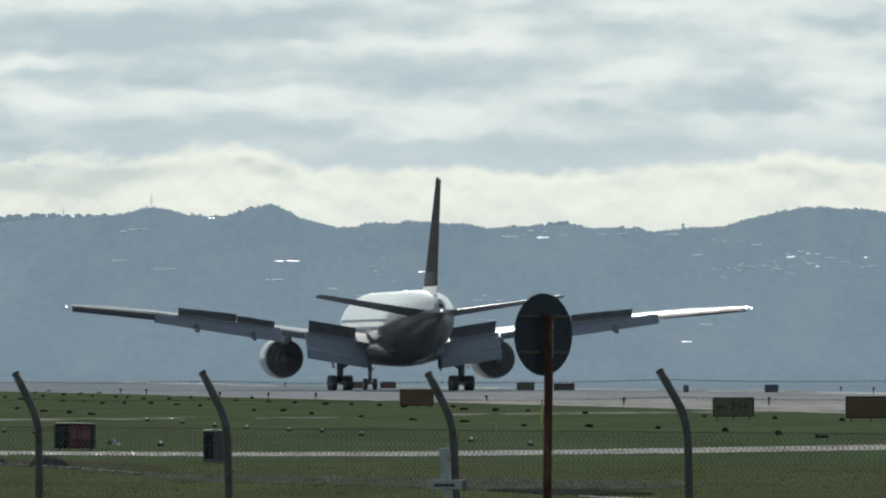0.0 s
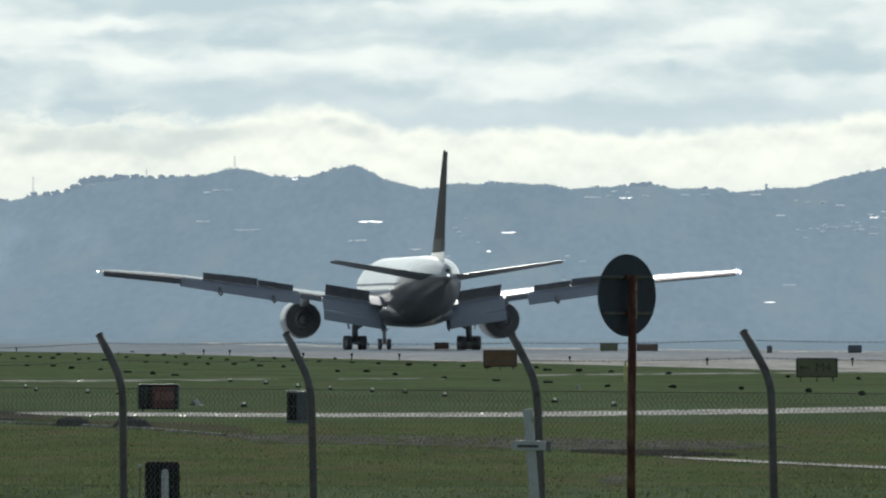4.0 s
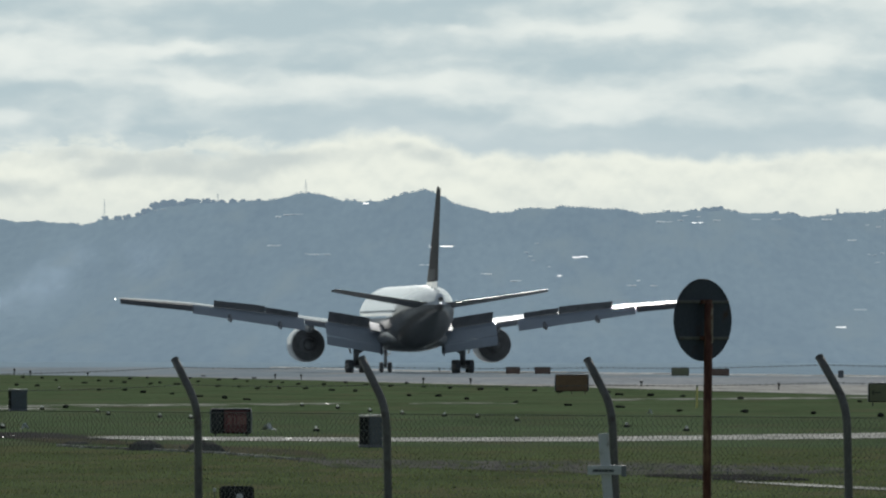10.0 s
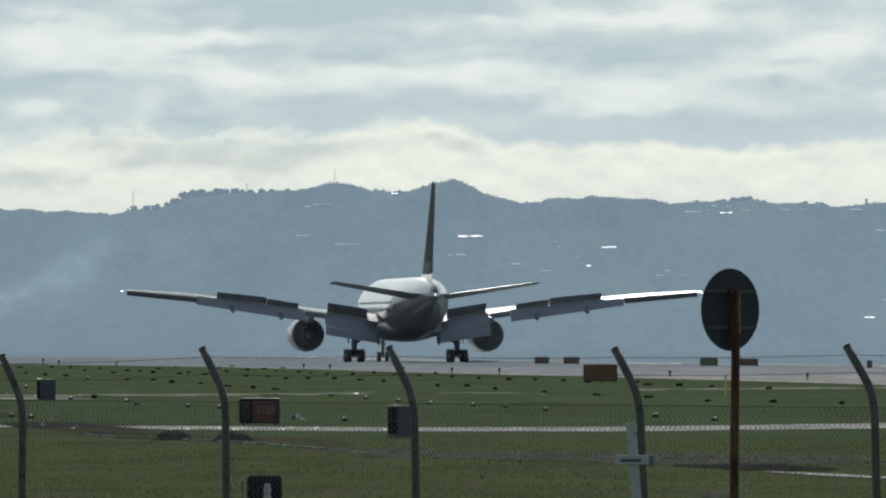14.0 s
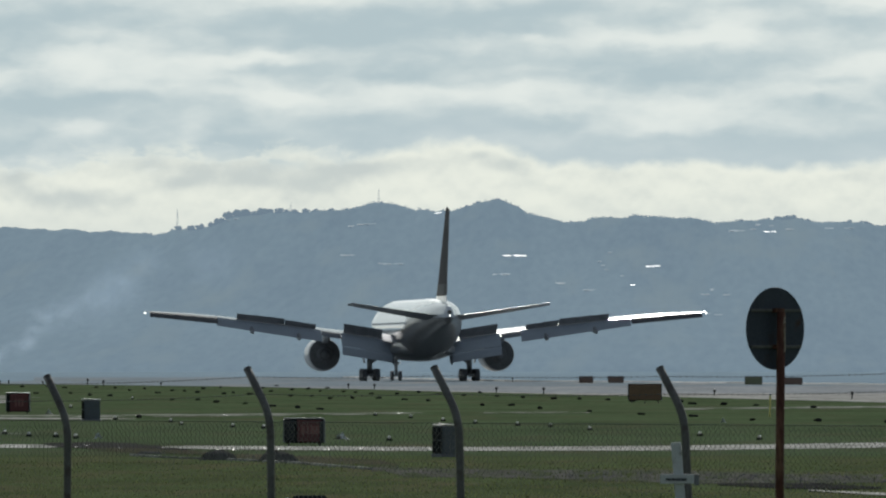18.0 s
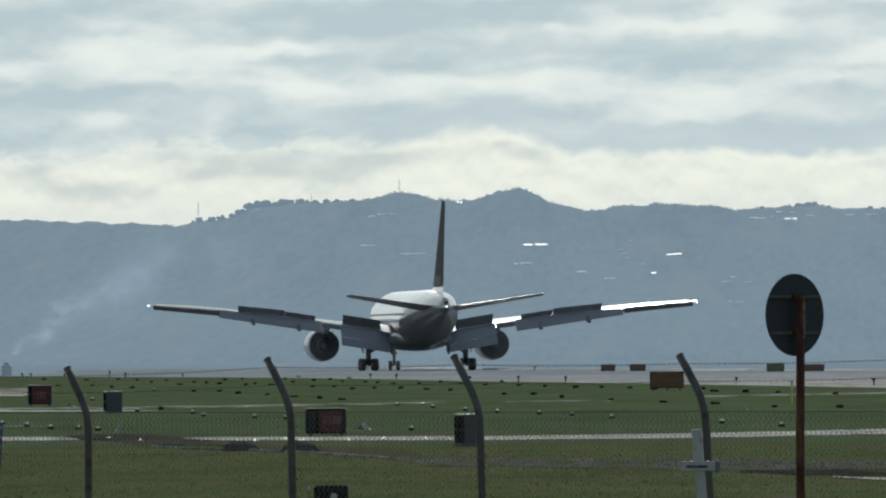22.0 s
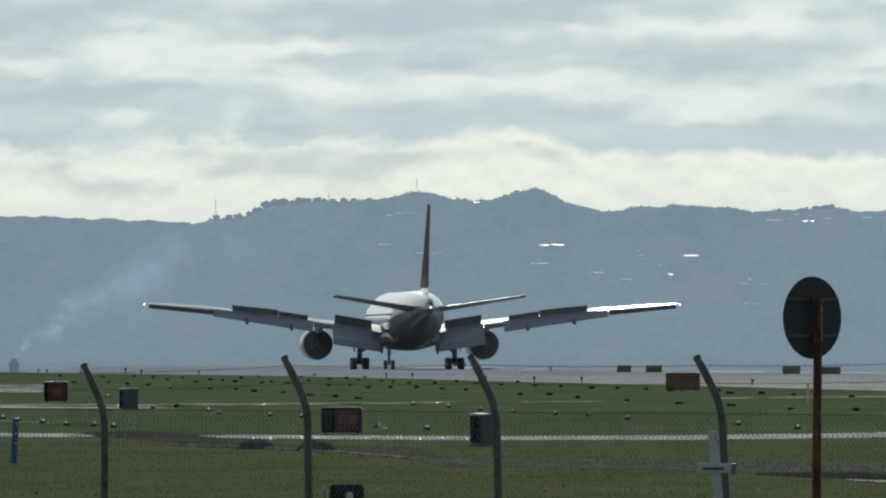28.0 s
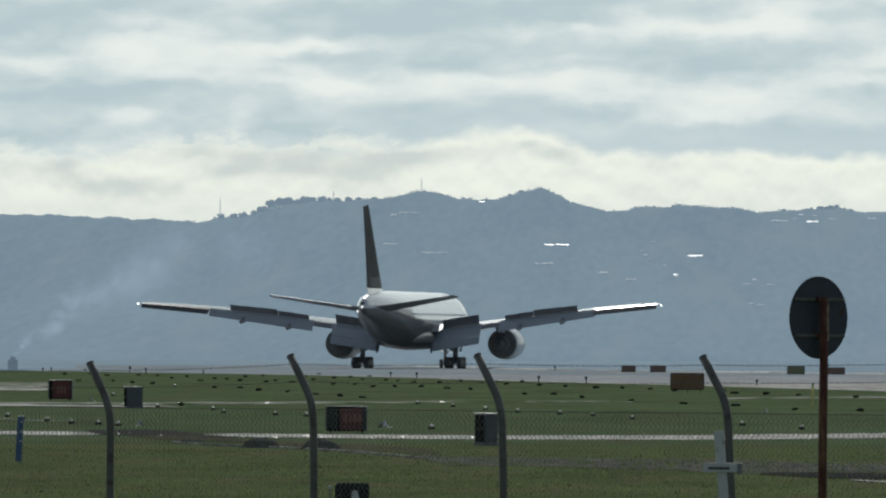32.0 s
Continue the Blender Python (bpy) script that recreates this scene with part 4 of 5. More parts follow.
equipment_box(-4.72, 209.6, 0.347, 0.599, 0.36, 36, "grey equipment box with black vented side and pale top")
equipment_box(-19.92, 339.8, 0.563, 0.660, 0.4, 16, "grey equipment box with pale top on the grass")


def build_black_cabinet():
    x, y = -3.491, 95.00
    z = land_height(x, y)
    b = thing("black_cabinet", "black rounded cabinet with a pale pipe in front", "utility box", pose(x, y, z))
    part("body", block((0.325, 0.3, 1.3), (0, 0.15, 0.44), 0.03), BLACK_PAINT, b, smooth=False)
    part("pipe", tube([(0.035, -0.06, -0.05), (0.035, -0.06, 0.99), (0.035, -0.06, 1.02)], [0.036, 0.036, 0.02], 14), GLINT_AND_PIPE, b, "pale standing pipe", smooth=True)


build_black_cabinet()


def build_peg():
    p = thing("marker_peg", "small white-topped peg beside the black cabinet", "marker", pose(-3.681, 94.5, land_height(-3.681, 94.5)))
    part("stem", tube([(0, 0, -0.05), (0, 0, 1.06)], 0.007, 6), STEEL, p)
    part("cap", lathe([(1.05, 0.012), (1.062, 0.017), (1.08, 0.014), (1.086, 0.003)], 10, "z"), WHITE_WOOD, p, "white cap")


build_peg()


def build_blue_post():
    x, y = -12.33, 175.0
    b = thing("blue_marker_post", "narrow blue marker post with white spots", "marker", pose(x, y, land_height(x, y), 0, 3, 0))
    part("board", block((0.11, 0.05, 0.8), (0, 0, 0.42), 0.01), BLUE_PAINT, b)
    for z in (0.72, 0.55, 0.38):
        part("reflector", lathe([(-0.012, 0.01), (-0.01, 0.02), (0.0, 0.022)], 10, "y"), WHITE_WOOD, b, "small white reflector", at=pose(0.02, -0.025, z))
    part("stake", block((0.05, 0.04, 0.3), (0, 0, -0.02), 0), WHITE_WOOD, b)


build_blue_post()


# ---- dark turf clods strewn in rows, and small field lamps ----
def clod_mesh(seed):
    rng = random.Random(seed)
    bm = bmesh.new()
    for k in range(4):
        made = bmesh.ops.create_icosphere(bm, subdivisions=1, radius=1.0)["verts"]
        for v in made:
            v.co *= 1 + rng.uniform(-0.3, 0.3)
        bmesh.ops.transform(bm, matrix=Matrix.Translation((rng.uniform(-0.11, 0.11), rng.uniform(-0.06, 0.06), rng.uniform(0.03, 0.08))) @ Matrix.Diagonal((rng.uniform(0.07, 0.13), rng.uniform(0.07, 0.12), rng.uniform(0.05, 0.09), 1)), verts=made)
    return mesh_of(bm, CLOD)


CLODS = [clod_mesh(k) for k in range(6)]
rng = random.Random(31)


def strew(*places):
    for x, y in places:
        ob = new("turf_clod", CLODS[rng.randrange(6)])
        g = rng.uniform(0.75, 1.05) * (1 + max(0, y - 420) * 0.0006)
        ob.matrix_basis = pose(x, y, 0, 0, 0, rng.uniform(-25, 25)) @ Matrix.Diagonal((g * 0.95, g, g * 0.95, 1))
        tagged(ob, "clump of dark earth lying on the grass", "earth clod", "dark clods on the field")


strew((-8.77, 459.1), (-7.42, 457.0), (-5.67, 427.1), (-3.37, 399.8), (-1.16, 379.7), (0.80, 365.3), (2.83, 341.3), (4.93, 335.6), (-12.58, 510.4), (-16.23, 547.2), (-14.25, 528.0), (4.98, 339.1), (7.10, 328.0), (8.92, 314.7), (10.10, 299.6), (10.94, 285.7))
strew((-10.24, 579.6), (-8.42, 558.2), (-6.43, 537.8), (-4.96, 535.2), (-3.42, 524.5), (-2.00, 507.0), (0.51, 502.6), (0.99, 474.5), (2.44, 465.8), (3.88, 457.3), (6.24, 436.2), (-12.41, 593.3), (-14.54, 617.6), (-17.31, 623.1), (-19.05, 626.7), (-20.80, 652.2), (-22.05, 666.4), (-17.73, 549.9), (-18.71, 543.5), (10.83, 409.5), (13.14, 393.4), (15.22, 378.5))
strew((-24.25, 683.2), (-21.12, 581.8), (-27.37, 743.7), (-27.51, 716.1), (-22.45, 584.3), (-31.73, 768.8), (-26.47, 620.7), (-28.70, 646.1), (-28.22, 624.1), (-22.71, 492.8), (-20.59, 477.0), (-18.18, 450.4), (-16.40, 432.1), (-14.94, 420.2), (-31.24, 651.2), (-33.40, 678.4), (-35.08, 694.1), (-33.52, 645.0), (-39.71, 743.5), (-25.14, 524.1), (-26.62, 526.5))
strew((-33.33, 586.2), (-19.26, 356.6), (-41.06, 638.7), (-38.58, 633.9), (-35.24, 598.7), (-52.77, 802.9), (-45.85, 786.8), (-51.52, 815.9), (-47.66, 775.9), (-43.07, 765.4), (-38.45, 701.2), (-35.45, 747.9), (-27.47, 677.9), (-33.55, 839.9), (-35.53, 777.8), (-26.89, 772.6), (-16.81, 655.3), (-12.52, 646.1))


def field_lamp(x, y):
    s = thing("field_lamp", "small airfield ground lamp with a pale glass dome", "lamp", pose(x, y, 0), group="field lamps")
    part("base", lathe([(-0.01, 0.085), (0.045, 0.085), (0.06, 0.07), (0.07, 0.035)], 12, "z"), BLACK_PAINT, s, "black lamp base")
    part("dome", lathe([(0.068, 0.038), (0.08, 0.046), (0.105, 0.046), (0.126, 0.032), (0.134, 0.006)], 14, "z"), LAMP_GLASS, s, "pale glass dome", smooth=True)
    return s


LAMPS = ((-29.84, 547.0), (-26.51, 435.9), (-19.53, 346.9), (-21.00, 293.7), (-19.86, 283.8), (-18.65, 276.3), (-17.39, 267.3), (-16.49, 264.6), (-15.69, 260.2), (-16.80, 331.5), (-15.68, 316.1), (-13.59, 306.1), (-11.16, 372.4), (-9.38, 355.6), (-7.79, 337.1), (-6.42, 323.4), (-4.88, 313.3), (-3.76, 306.7), (-2.42, 292.6), (0.77, 269.4), (2.27, 256.1), (-7.23, 253.2), (-12.37, 299.9), (3.04, 700.0))
first = None
for x, y in LAMPS:
    if first is None:
        first = field_lamp(x, y)
    else:
        copy_thing(first, pose(x, y, 0))


# runway-edge sticks
def edge_stick(x, y, h):
    s = thing("edge_marker", "short dark runway-edge marker stick with a lamp head", "marker", pose(x, y, 0), group="runway edge markers")
    part("stick", tube([(0, 0, -0.02), (0, 0, h * 0.7)], 0.036, 8), BLACK_PAINT, s)
    part("head", lathe([(h * 0.6, 0.05), (h * 0.68, 0.085), (h * 0.95, 0.08), (h, 0.04)], 10, "z"), BLACK_PAINT, s, "dark lamp head")


for x, y, h in ((-22.38, 744.7, 0.80), (-11.48, 648.1, 0.80), (-8.22, 636.4, 0.80), (-14.94, 660.4, 0.80), (2.62, 603.4, 0.70), (9.97, 546.9, 0.80), (17.72, 538.5, 0.90), (-24.87, 760.9, 0.80), (-16.53, 1029.4, 1.00), (33.48, 833.3, 1.00), (33.82, 777.8, 1.10), (-51.70, 875.0, 1.20), (-47.90, 833.3, 1.00), (-63.41, 933.3, 0.70), (-62.61, 933.3, 0.70), (-57.87, 909.1, 0.60), (-44.10, 853.7, 0.60)):
    edge_stick(x, y, h * 0.5)


# a pale thin stake and white scraps on the grass
def pale_stake(x, y, h):
    s = thing("survey_stake", "thin pale yellowish stake standing in the grass", "stake", pose(x, y, 0, 0, 1.0, 0))
    part("rod", tube([(0, 0, -0.03), (0, 0, h)], 0.035, 8), PALE_STAKE, s)
    part("tip", lathe([(h - 0.005, 0.05), (h + 0.05, 0.05), (h + 0.07, 0.02)], 8, "z"), WHITE_WOOD, s)


PALE_STAKE = material("pale_stake", (0.42, 0.42, 0.24), 0.7, vary=0.2)
lets_light_through(PALE_STAKE, (0.6, 0.6, 0.35), 0.6)
pale_stake(3.62, 364.6, 0.792)


def scrap(x, y, w, seed):
    """A crumpled sheet of white film lying in the grass."""
    rng = random.Random(seed)
    bm = bmesh.new()
    grid = [[bm.verts.new((w * (i / 6 - 0.5), w * 0.5 * (j / 4 - 0.5), rng.uniform(0.0, 0.2) * (1 - abs(i / 3 - 1)) + 0.006)) for j in range(5)] for i in range(7)]
    for i in range(6):
        for j in range(4):
            bm.faces.new((grid[i][j], grid[i + 1][j], grid[i + 1][j + 1], grid[i][j + 1]))
    single("plastic_scrap", bm, WHITE_WOOD, "crumpled scrap of white plastic lying in the grass", "litter", "white scraps", at=pose(x, y, 0, 0, 0, rng.uniform(-40, 40)))


for x, y, w, k in ((-8.59, 257.4, 0.382, 1), (-23.96, 380.4, 0.304, 2), (-15.05, 259.3, 0.237, 3), (1.70, 327.1, 0.187, 4)):
    scrap(x, y, w, k)


def build_puddles():
    """Rain lying on the perimeter road and the old taxiway."""
    rng = random.Random(15)
    bm = bmesh.new()
    for (ax, ay), (bx, by), count, spread in (((-15.22, 234.9), (-10.25, 228.8), 6, 3.0), ((-10.25, 228.8), (-4.73, 227.3), 26, 4.5), ((-4.73, 227.3), (11.74, 251.8), 12, 4.0), ((-23.87, 368.4), (-9.42, 388.9), 6, 6.0)):
        for k in range(count):
            f = rng.random()
            x, y = ax + f * (bx - ax), ay + f * (by - ay) + rng.uniform(-spread, spread)
            w, l = rng.uniform(0.02, 0.07) * y / 230, rng.uniform(0.2, 0.7) * y / 230
            bm.faces.new([bm.verts.new((x + w * math.cos(a * math.tau / 9) * rng.uniform(0.7, 1.2), y + l * math.sin(a * math.tau / 9) * rng.uniform(0.7, 1.2), 0.022)) for a in range(9)])
    single("puddles", bm, PUDDLE, "small bright puddles of rain on the worn paving", "puddle", kind="stuff")


build_puddles()


def build_pebbles():
    """Loose stones and crumbs of mud on the gravel and along the bare strips."""
    rng = random.Random(23)
    verts, faces = [], []
    for (ax, ay), (bx, by), count, spread in (((-2.24, 175.0), (4.19, 168.3), 260, 9.0), ((-5.68, 186.2), (-1.64, 175.0), 60, 5.0), ((-13.39, 228.8), (-5.95, 198.9), 90, 5.0)):
        for k in range(count):
            f = rng.random()
            x, y = ax + f * (bx - ax) + rng.gauss(0, 0.3), ay + f * (by - ay) + rng.gauss(0, spread * 0.5)
            r = rng.uniform(0.008, 0.022)
            i, n = len(verts), 6
            verts += [(x + r * 1.3 * math.cos(a * math.tau / n), y + r * math.sin(a * math.tau / n), 0.012) for a in range(n)]
            verts += [(x + r * 0.7 * math.cos(a * math.tau / n + 0.3), y + r * 0.6 * math.sin(a * math.tau / n + 0.3), 0.015 + r * rng.uniform(0.7, 1.1)) for a in range(n)]
            faces += [(i + a, i + (a + 1) % n, i + n + (a + 1) % n, i + n + a) for a in range(n)] + [tuple(range(i + n, i + 2 * n))]
    me = bpy.data.meshes.new("pebbles")
    me.from_pydata(verts, [], faces)
    me.materials.append(PEBBLE)
    tagged(new("loose_stones", me), "loose grey stones and crumbs of mud on the verge", "stones", kind="stuff")


build_pebbles()


# earth mounds by the perimeter road
def earth_mound(x, y, w, h, seed):
    rng = random.Random(seed)
    bm = bmesh.new()
    rings = []
    for f, g in ((1.0, 0.0), (0.85, 0.35), (0.68, 0.74), (0.45, 0.94), (0.12, 1.0)):
        rings.append([(w / 2 * f * math.cos(a * math.tau / 18) * (1 + rng.uniform(-0.08, 0.08)), w * 0.45 * f * math.sin(a * math.tau / 18), h * g * (1 + rng.uniform(-0.08, 0.08)) - 0.03) for a in range(18)])
    loft(rings, bm)
    single("earth_mound", bm, HEAP, "small heap of dark bare earth on the verge", "earth heap", "earth mounds", at=pose(x, y, 0), smooth=False)


for x, y, w, h, k in ((-9.28, 202.3, 0.855, 0.231, 1), (-7.93, 198.9, 0.886, 0.250, 2), (-11.41, 216.0, 0.741, 0.099, 3)):
    earth_mound(x, y, w, h, k)


# ---- houses on the hillside ----
def house(x, y, w, d, h, roof, turn, top, label, z):
    s = thing("hill_house", label, "house", pose(x, y, z - 0.3, 0, 0, turn), group="houses on the hill")
    # walls and roof carry the painted haze glow
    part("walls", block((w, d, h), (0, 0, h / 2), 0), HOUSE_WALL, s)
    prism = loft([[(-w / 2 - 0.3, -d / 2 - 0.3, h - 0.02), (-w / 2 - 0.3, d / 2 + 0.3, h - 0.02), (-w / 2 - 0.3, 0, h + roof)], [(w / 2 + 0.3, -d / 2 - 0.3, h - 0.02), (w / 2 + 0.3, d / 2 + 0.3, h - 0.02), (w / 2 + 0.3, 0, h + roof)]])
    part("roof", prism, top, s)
    for k in range(2):
        part("window", block((w * 0.18, 0.06, h * 0.4), (-w * 0.22 + k * w * 0.44, -d / 2 - 0.035, h * 0.55), 0), GREY_PAINT, s)


def row_of_houses(top, label, seed, *places):
    """Roofs that stand in short rows along the slope; a long stretch is several houses side by side."""
    rng = random.Random(seed)
    for x, y, stretch in places:
        n = max(1, round(stretch / 3.4))
        for k in range(n):
            w = stretch / n * rng.uniform(0.85, 1.0)
            house(x + (k - (n - 1) / 2) * stretch / n, y, w, max(1.8, w * 0.5), 0.3, rng.uniform(0.3, 0.4), rng.uniform(-3, 3), top, label, hill_height(x, y) + rng.uniform(-0.1, 0.1))


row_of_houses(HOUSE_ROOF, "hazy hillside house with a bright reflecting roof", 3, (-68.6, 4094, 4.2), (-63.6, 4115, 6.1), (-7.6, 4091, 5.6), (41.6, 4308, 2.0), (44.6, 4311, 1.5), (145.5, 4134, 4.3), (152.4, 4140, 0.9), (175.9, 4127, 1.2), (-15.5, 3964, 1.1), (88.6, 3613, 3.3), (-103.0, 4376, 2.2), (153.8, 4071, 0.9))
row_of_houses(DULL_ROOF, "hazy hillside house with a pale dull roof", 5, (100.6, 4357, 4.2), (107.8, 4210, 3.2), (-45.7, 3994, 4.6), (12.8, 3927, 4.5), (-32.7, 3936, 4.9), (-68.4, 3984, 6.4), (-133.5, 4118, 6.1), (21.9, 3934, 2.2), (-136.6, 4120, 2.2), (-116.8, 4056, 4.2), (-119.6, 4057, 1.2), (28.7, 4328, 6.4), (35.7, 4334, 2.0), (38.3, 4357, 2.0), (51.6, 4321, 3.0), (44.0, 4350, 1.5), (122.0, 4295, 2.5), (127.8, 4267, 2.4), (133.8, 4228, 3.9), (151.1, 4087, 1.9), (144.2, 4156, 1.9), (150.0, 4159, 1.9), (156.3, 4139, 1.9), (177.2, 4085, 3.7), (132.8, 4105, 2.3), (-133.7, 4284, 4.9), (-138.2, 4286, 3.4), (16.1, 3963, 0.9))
row_of_houses(FAINT_ROOF, "faint hillside house with haze painted into its colour", 8, (-112.2, 4062, 4.0), (-130.5, 4276, 5.3), (-20.1, 4031, 0.9), (-26.0, 4173, 1.4), (-29.9, 4115, 1.2), (-28.3, 4089, 1.2), (-26.8, 4065, 1.2), (18.1, 3805, 2.6), (14.2, 3804, 0.9), (69.3, 4347, 3.5), (78.0, 4347, 4.0), (124.7, 4331, 1.0), (117.5, 4311, 1.5), (126.5, 4106, 4.7), (160.9, 4115, 4.2), (166.0, 4097, 4.2), (137.1, 4074, 3.7), (141.9, 4043, 4.2), (123.7, 4131, 2.4), (99.5, 3752, 4.3), (-192.3, 4368, 2.0), (-195.4, 4371, 2.0))

# a loose hamlet on the slope below the right-hand summit
rng = random.Random(31)
for k in range(22):
    row_of_houses(FAINT_ROOF, "faint hillside house with haze painted into its colour", 40 + k, (rng.uniform(112, 176), rng.choice((4118, 4100, 4075, 4140)) + rng.uniform(-9, 9), rng.uniform(0.7, 1.7)))


def build_tower():
    """A squat tower that stands clear of the ridge."""
    x, y = 106.1, 4392
    t = thing("ridge_tower", "squat grey tower on the hazy ridge", "tower", pose(x, y, hill_height(x, y) - 0.5))
    # the tower takes the ridge's painted haze glow
    part("shaft", block((0.95, 0.95, 2.3), (0, 0, 1.15), 0.05), RIDGE_HAZED, t)
    part("cap", block((1.3, 1.3, 0.5), (0, 0, 2.5), 0.05), RIDGE_HAZED, t)
    part("annex", block((0.8, 0.9, 1.0), (0.8, 0, 0.5), 0.05), RIDGE_HAZED, t)


build_tower()


# masts on the ridge
for x, h in ((-168.9, 3.6), (-129.8, 5.8), (-219.2, 8.0)):
    y = 4385
    z = ridge_height(x * 4400 / y) * y / 4400
    s = thing("radio_mast", "thin lattice radio mast on the hazy ridge", "mast", pose(x, y, z - 1.0), group="ridge masts")
    for sx, sy in ((-1, -1), (1, -1), (0, 1)):
        # masts share that painted haze emission
        part("leg", tube([(sx * 0.55, sy * 0.55, 0), (sx * 0.12, sy * 0.12, h)], 0.05, 5), RIDGE_HAZED, s)
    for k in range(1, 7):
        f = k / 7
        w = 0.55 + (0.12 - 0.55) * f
        part("brace", tube([(-w, -w, h * f), (w, -w, h * f), (0, w, h * f), (-w, -w, h * f)], 0.035, 4), RIDGE_HAZED, s)
    part("antenna", tube([(0, 0, h), (0, 0, h * 1.15)], 0.06, 5), RIDGE_HAZED, s)


# ---- a boat out on the water and the smoke of its funnel ----
def build_boat():
    s = thing("harbour_boat", "small grey boat, haze painted in, with a smoking funnel out on the water", "boat", pose(BOAT_X, BOAT_Y, -1.25))
    # the boat's haze is emission put into its grey
    part("wheelhouse", block((1.45, 1.4, 1.75), (0, 0, 0.87), 0.1), BOAT_GREY, s, "grey wheelhouse with painted haze")
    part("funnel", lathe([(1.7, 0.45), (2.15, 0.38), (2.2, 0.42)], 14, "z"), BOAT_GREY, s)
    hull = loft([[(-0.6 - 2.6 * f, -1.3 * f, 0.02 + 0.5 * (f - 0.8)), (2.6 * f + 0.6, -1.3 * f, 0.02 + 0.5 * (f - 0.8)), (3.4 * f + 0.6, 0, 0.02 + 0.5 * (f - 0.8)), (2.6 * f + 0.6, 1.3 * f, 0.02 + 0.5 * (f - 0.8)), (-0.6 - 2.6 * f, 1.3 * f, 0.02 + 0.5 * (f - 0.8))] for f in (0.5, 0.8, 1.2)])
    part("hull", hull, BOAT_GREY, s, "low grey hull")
    return s


BOAT_X, BOAT_Y = -99.600, 1500.00
BOAT = build_boat()
BOAT_RUN = 0.214

flat_mist = bmesh.new()
flat_mist.faces.new([flat_mist.verts.new(p) for p in ((-500, 0, -1.0), (500, 0, -1.0), (500, 0, 60), (-500, 0, 60))])
single("sea_mist", flat_mist, MIST, "thin low haze lying over the far water", "haze", kind="stuff", at=pose(0, 2940, 0)).visible_shadow = False


def build_smoke():
    """A plume of soft puffs, each a shallow lens of smoke, that leans with the wind."""
    rng = random.Random(12)
    plume_of = thing("smoke_plume", "thin blue-white smoke drifting from the boat's funnel", "smoke", pose(BOAT_X, BOAT_Y - 0.3, 0.95))
    puffs = []

    def lens():
        bm = bmesh.new()
        rim = [bm.verts.new((math.cos(a * math.tau / 20), 0.0, math.sin(a * math.tau / 20))) for a in range(20)]
        top = bm.verts.new((0, -0.12, 0))
        for a in range(20):
            bm.faces.new((rim[a], rim[(a + 1) % 20], top))
        return bm

    for k in range(12):
        f = 0.9 * (k / 11) ** 1.4
        size = 0.5 + 6.6 * f ** 0.75
        ob = part("puff", lens(), SMOKE if f < 0.33 else THIN_SMOKE if f < 0.62 else FAINT_SMOKE, plume_of)
        ob.scale = (size * rng.uniform(1.0, 1.35), size * 0.3, size * rng.uniform(0.75, 1.05))
        ob.visible_shadow = False
        puffs.append((ob, f, rng.uniform(-0.25, 0.25) * size, rng.uniform(-0.25, 0.25) * size, rng.uniform(-70, 30)))
    # the spent smoke spreads into a wide veil
    for f, dx, dz, wide, tall in ((0.72, 0.5, -1.5, 10.5, 7.0), (1.0, 7.5, -0.5, 11.5, 7.0)):
        ob = part("puff", lens(), FAINT_SMOKE, plume_of)
        ob.scale = (wide, 1.5, tall)
        ob.visible_shadow = False
        puffs.append((ob, f, dx, dz, rng.uniform(-25, 10)))
    return plume_of, puffs


def plume(f):
    """Way of the smoke from the funnel: steep at first, then flatter."""
    return 0.2 + 25.0 * f, 15.5 * f ** 0.72


SMOKE_PLUME, SMOKE_PUFFS = build_smoke()


# ---- the airliner: x to its right, y to its nose, origin on the ground between the main legs ----
def ellipse(y, zc, rw, rh, sides=36, flat_low=0.0):
    return [(rw * math.sin(k * math.tau / sides), y, zc - rh * math.cos(k * math.tau / sides) * (1 - flat_low * (math.cos(k * math.tau / sides) > 0))) for k in range(sides)]


def foil(x, lead, trail, z, thick, side, camber=0.0, tilt=0.0):
    """A wing section at span x: points from the trailing edge over the top to the nose and back below."""
    out = []
    c = lead - trail
    for f, t in ((1.0, 0.0), (0.8, 0.36), (0.6, 0.68), (0.4, 0.92), (0.2, 0.94), (0.07, 0.66), (0.0, 0.0), (0.07, -0.5), (0.2, -0.72), (0.4, -0.72), (0.6, -0.5), (0.8, -0.22)):
        out.append((side * x, lead - c * f, z + thick * c * 0.5 * t - camber * c * f * f + tilt * (0.25 - f) * c))
    return out


def wing_z(x):
    return 4.22 + 0.172 * (x - 3.0) - 0.0020 * (x - 3.0) ** 2


def wing_lead(x):
    return 11.5 - (x - 3.0) * 0.635


def wing_trail(x):
    return -2.6 if x <= 9.8 else -2.6 - (x - 9.8) * 0.262


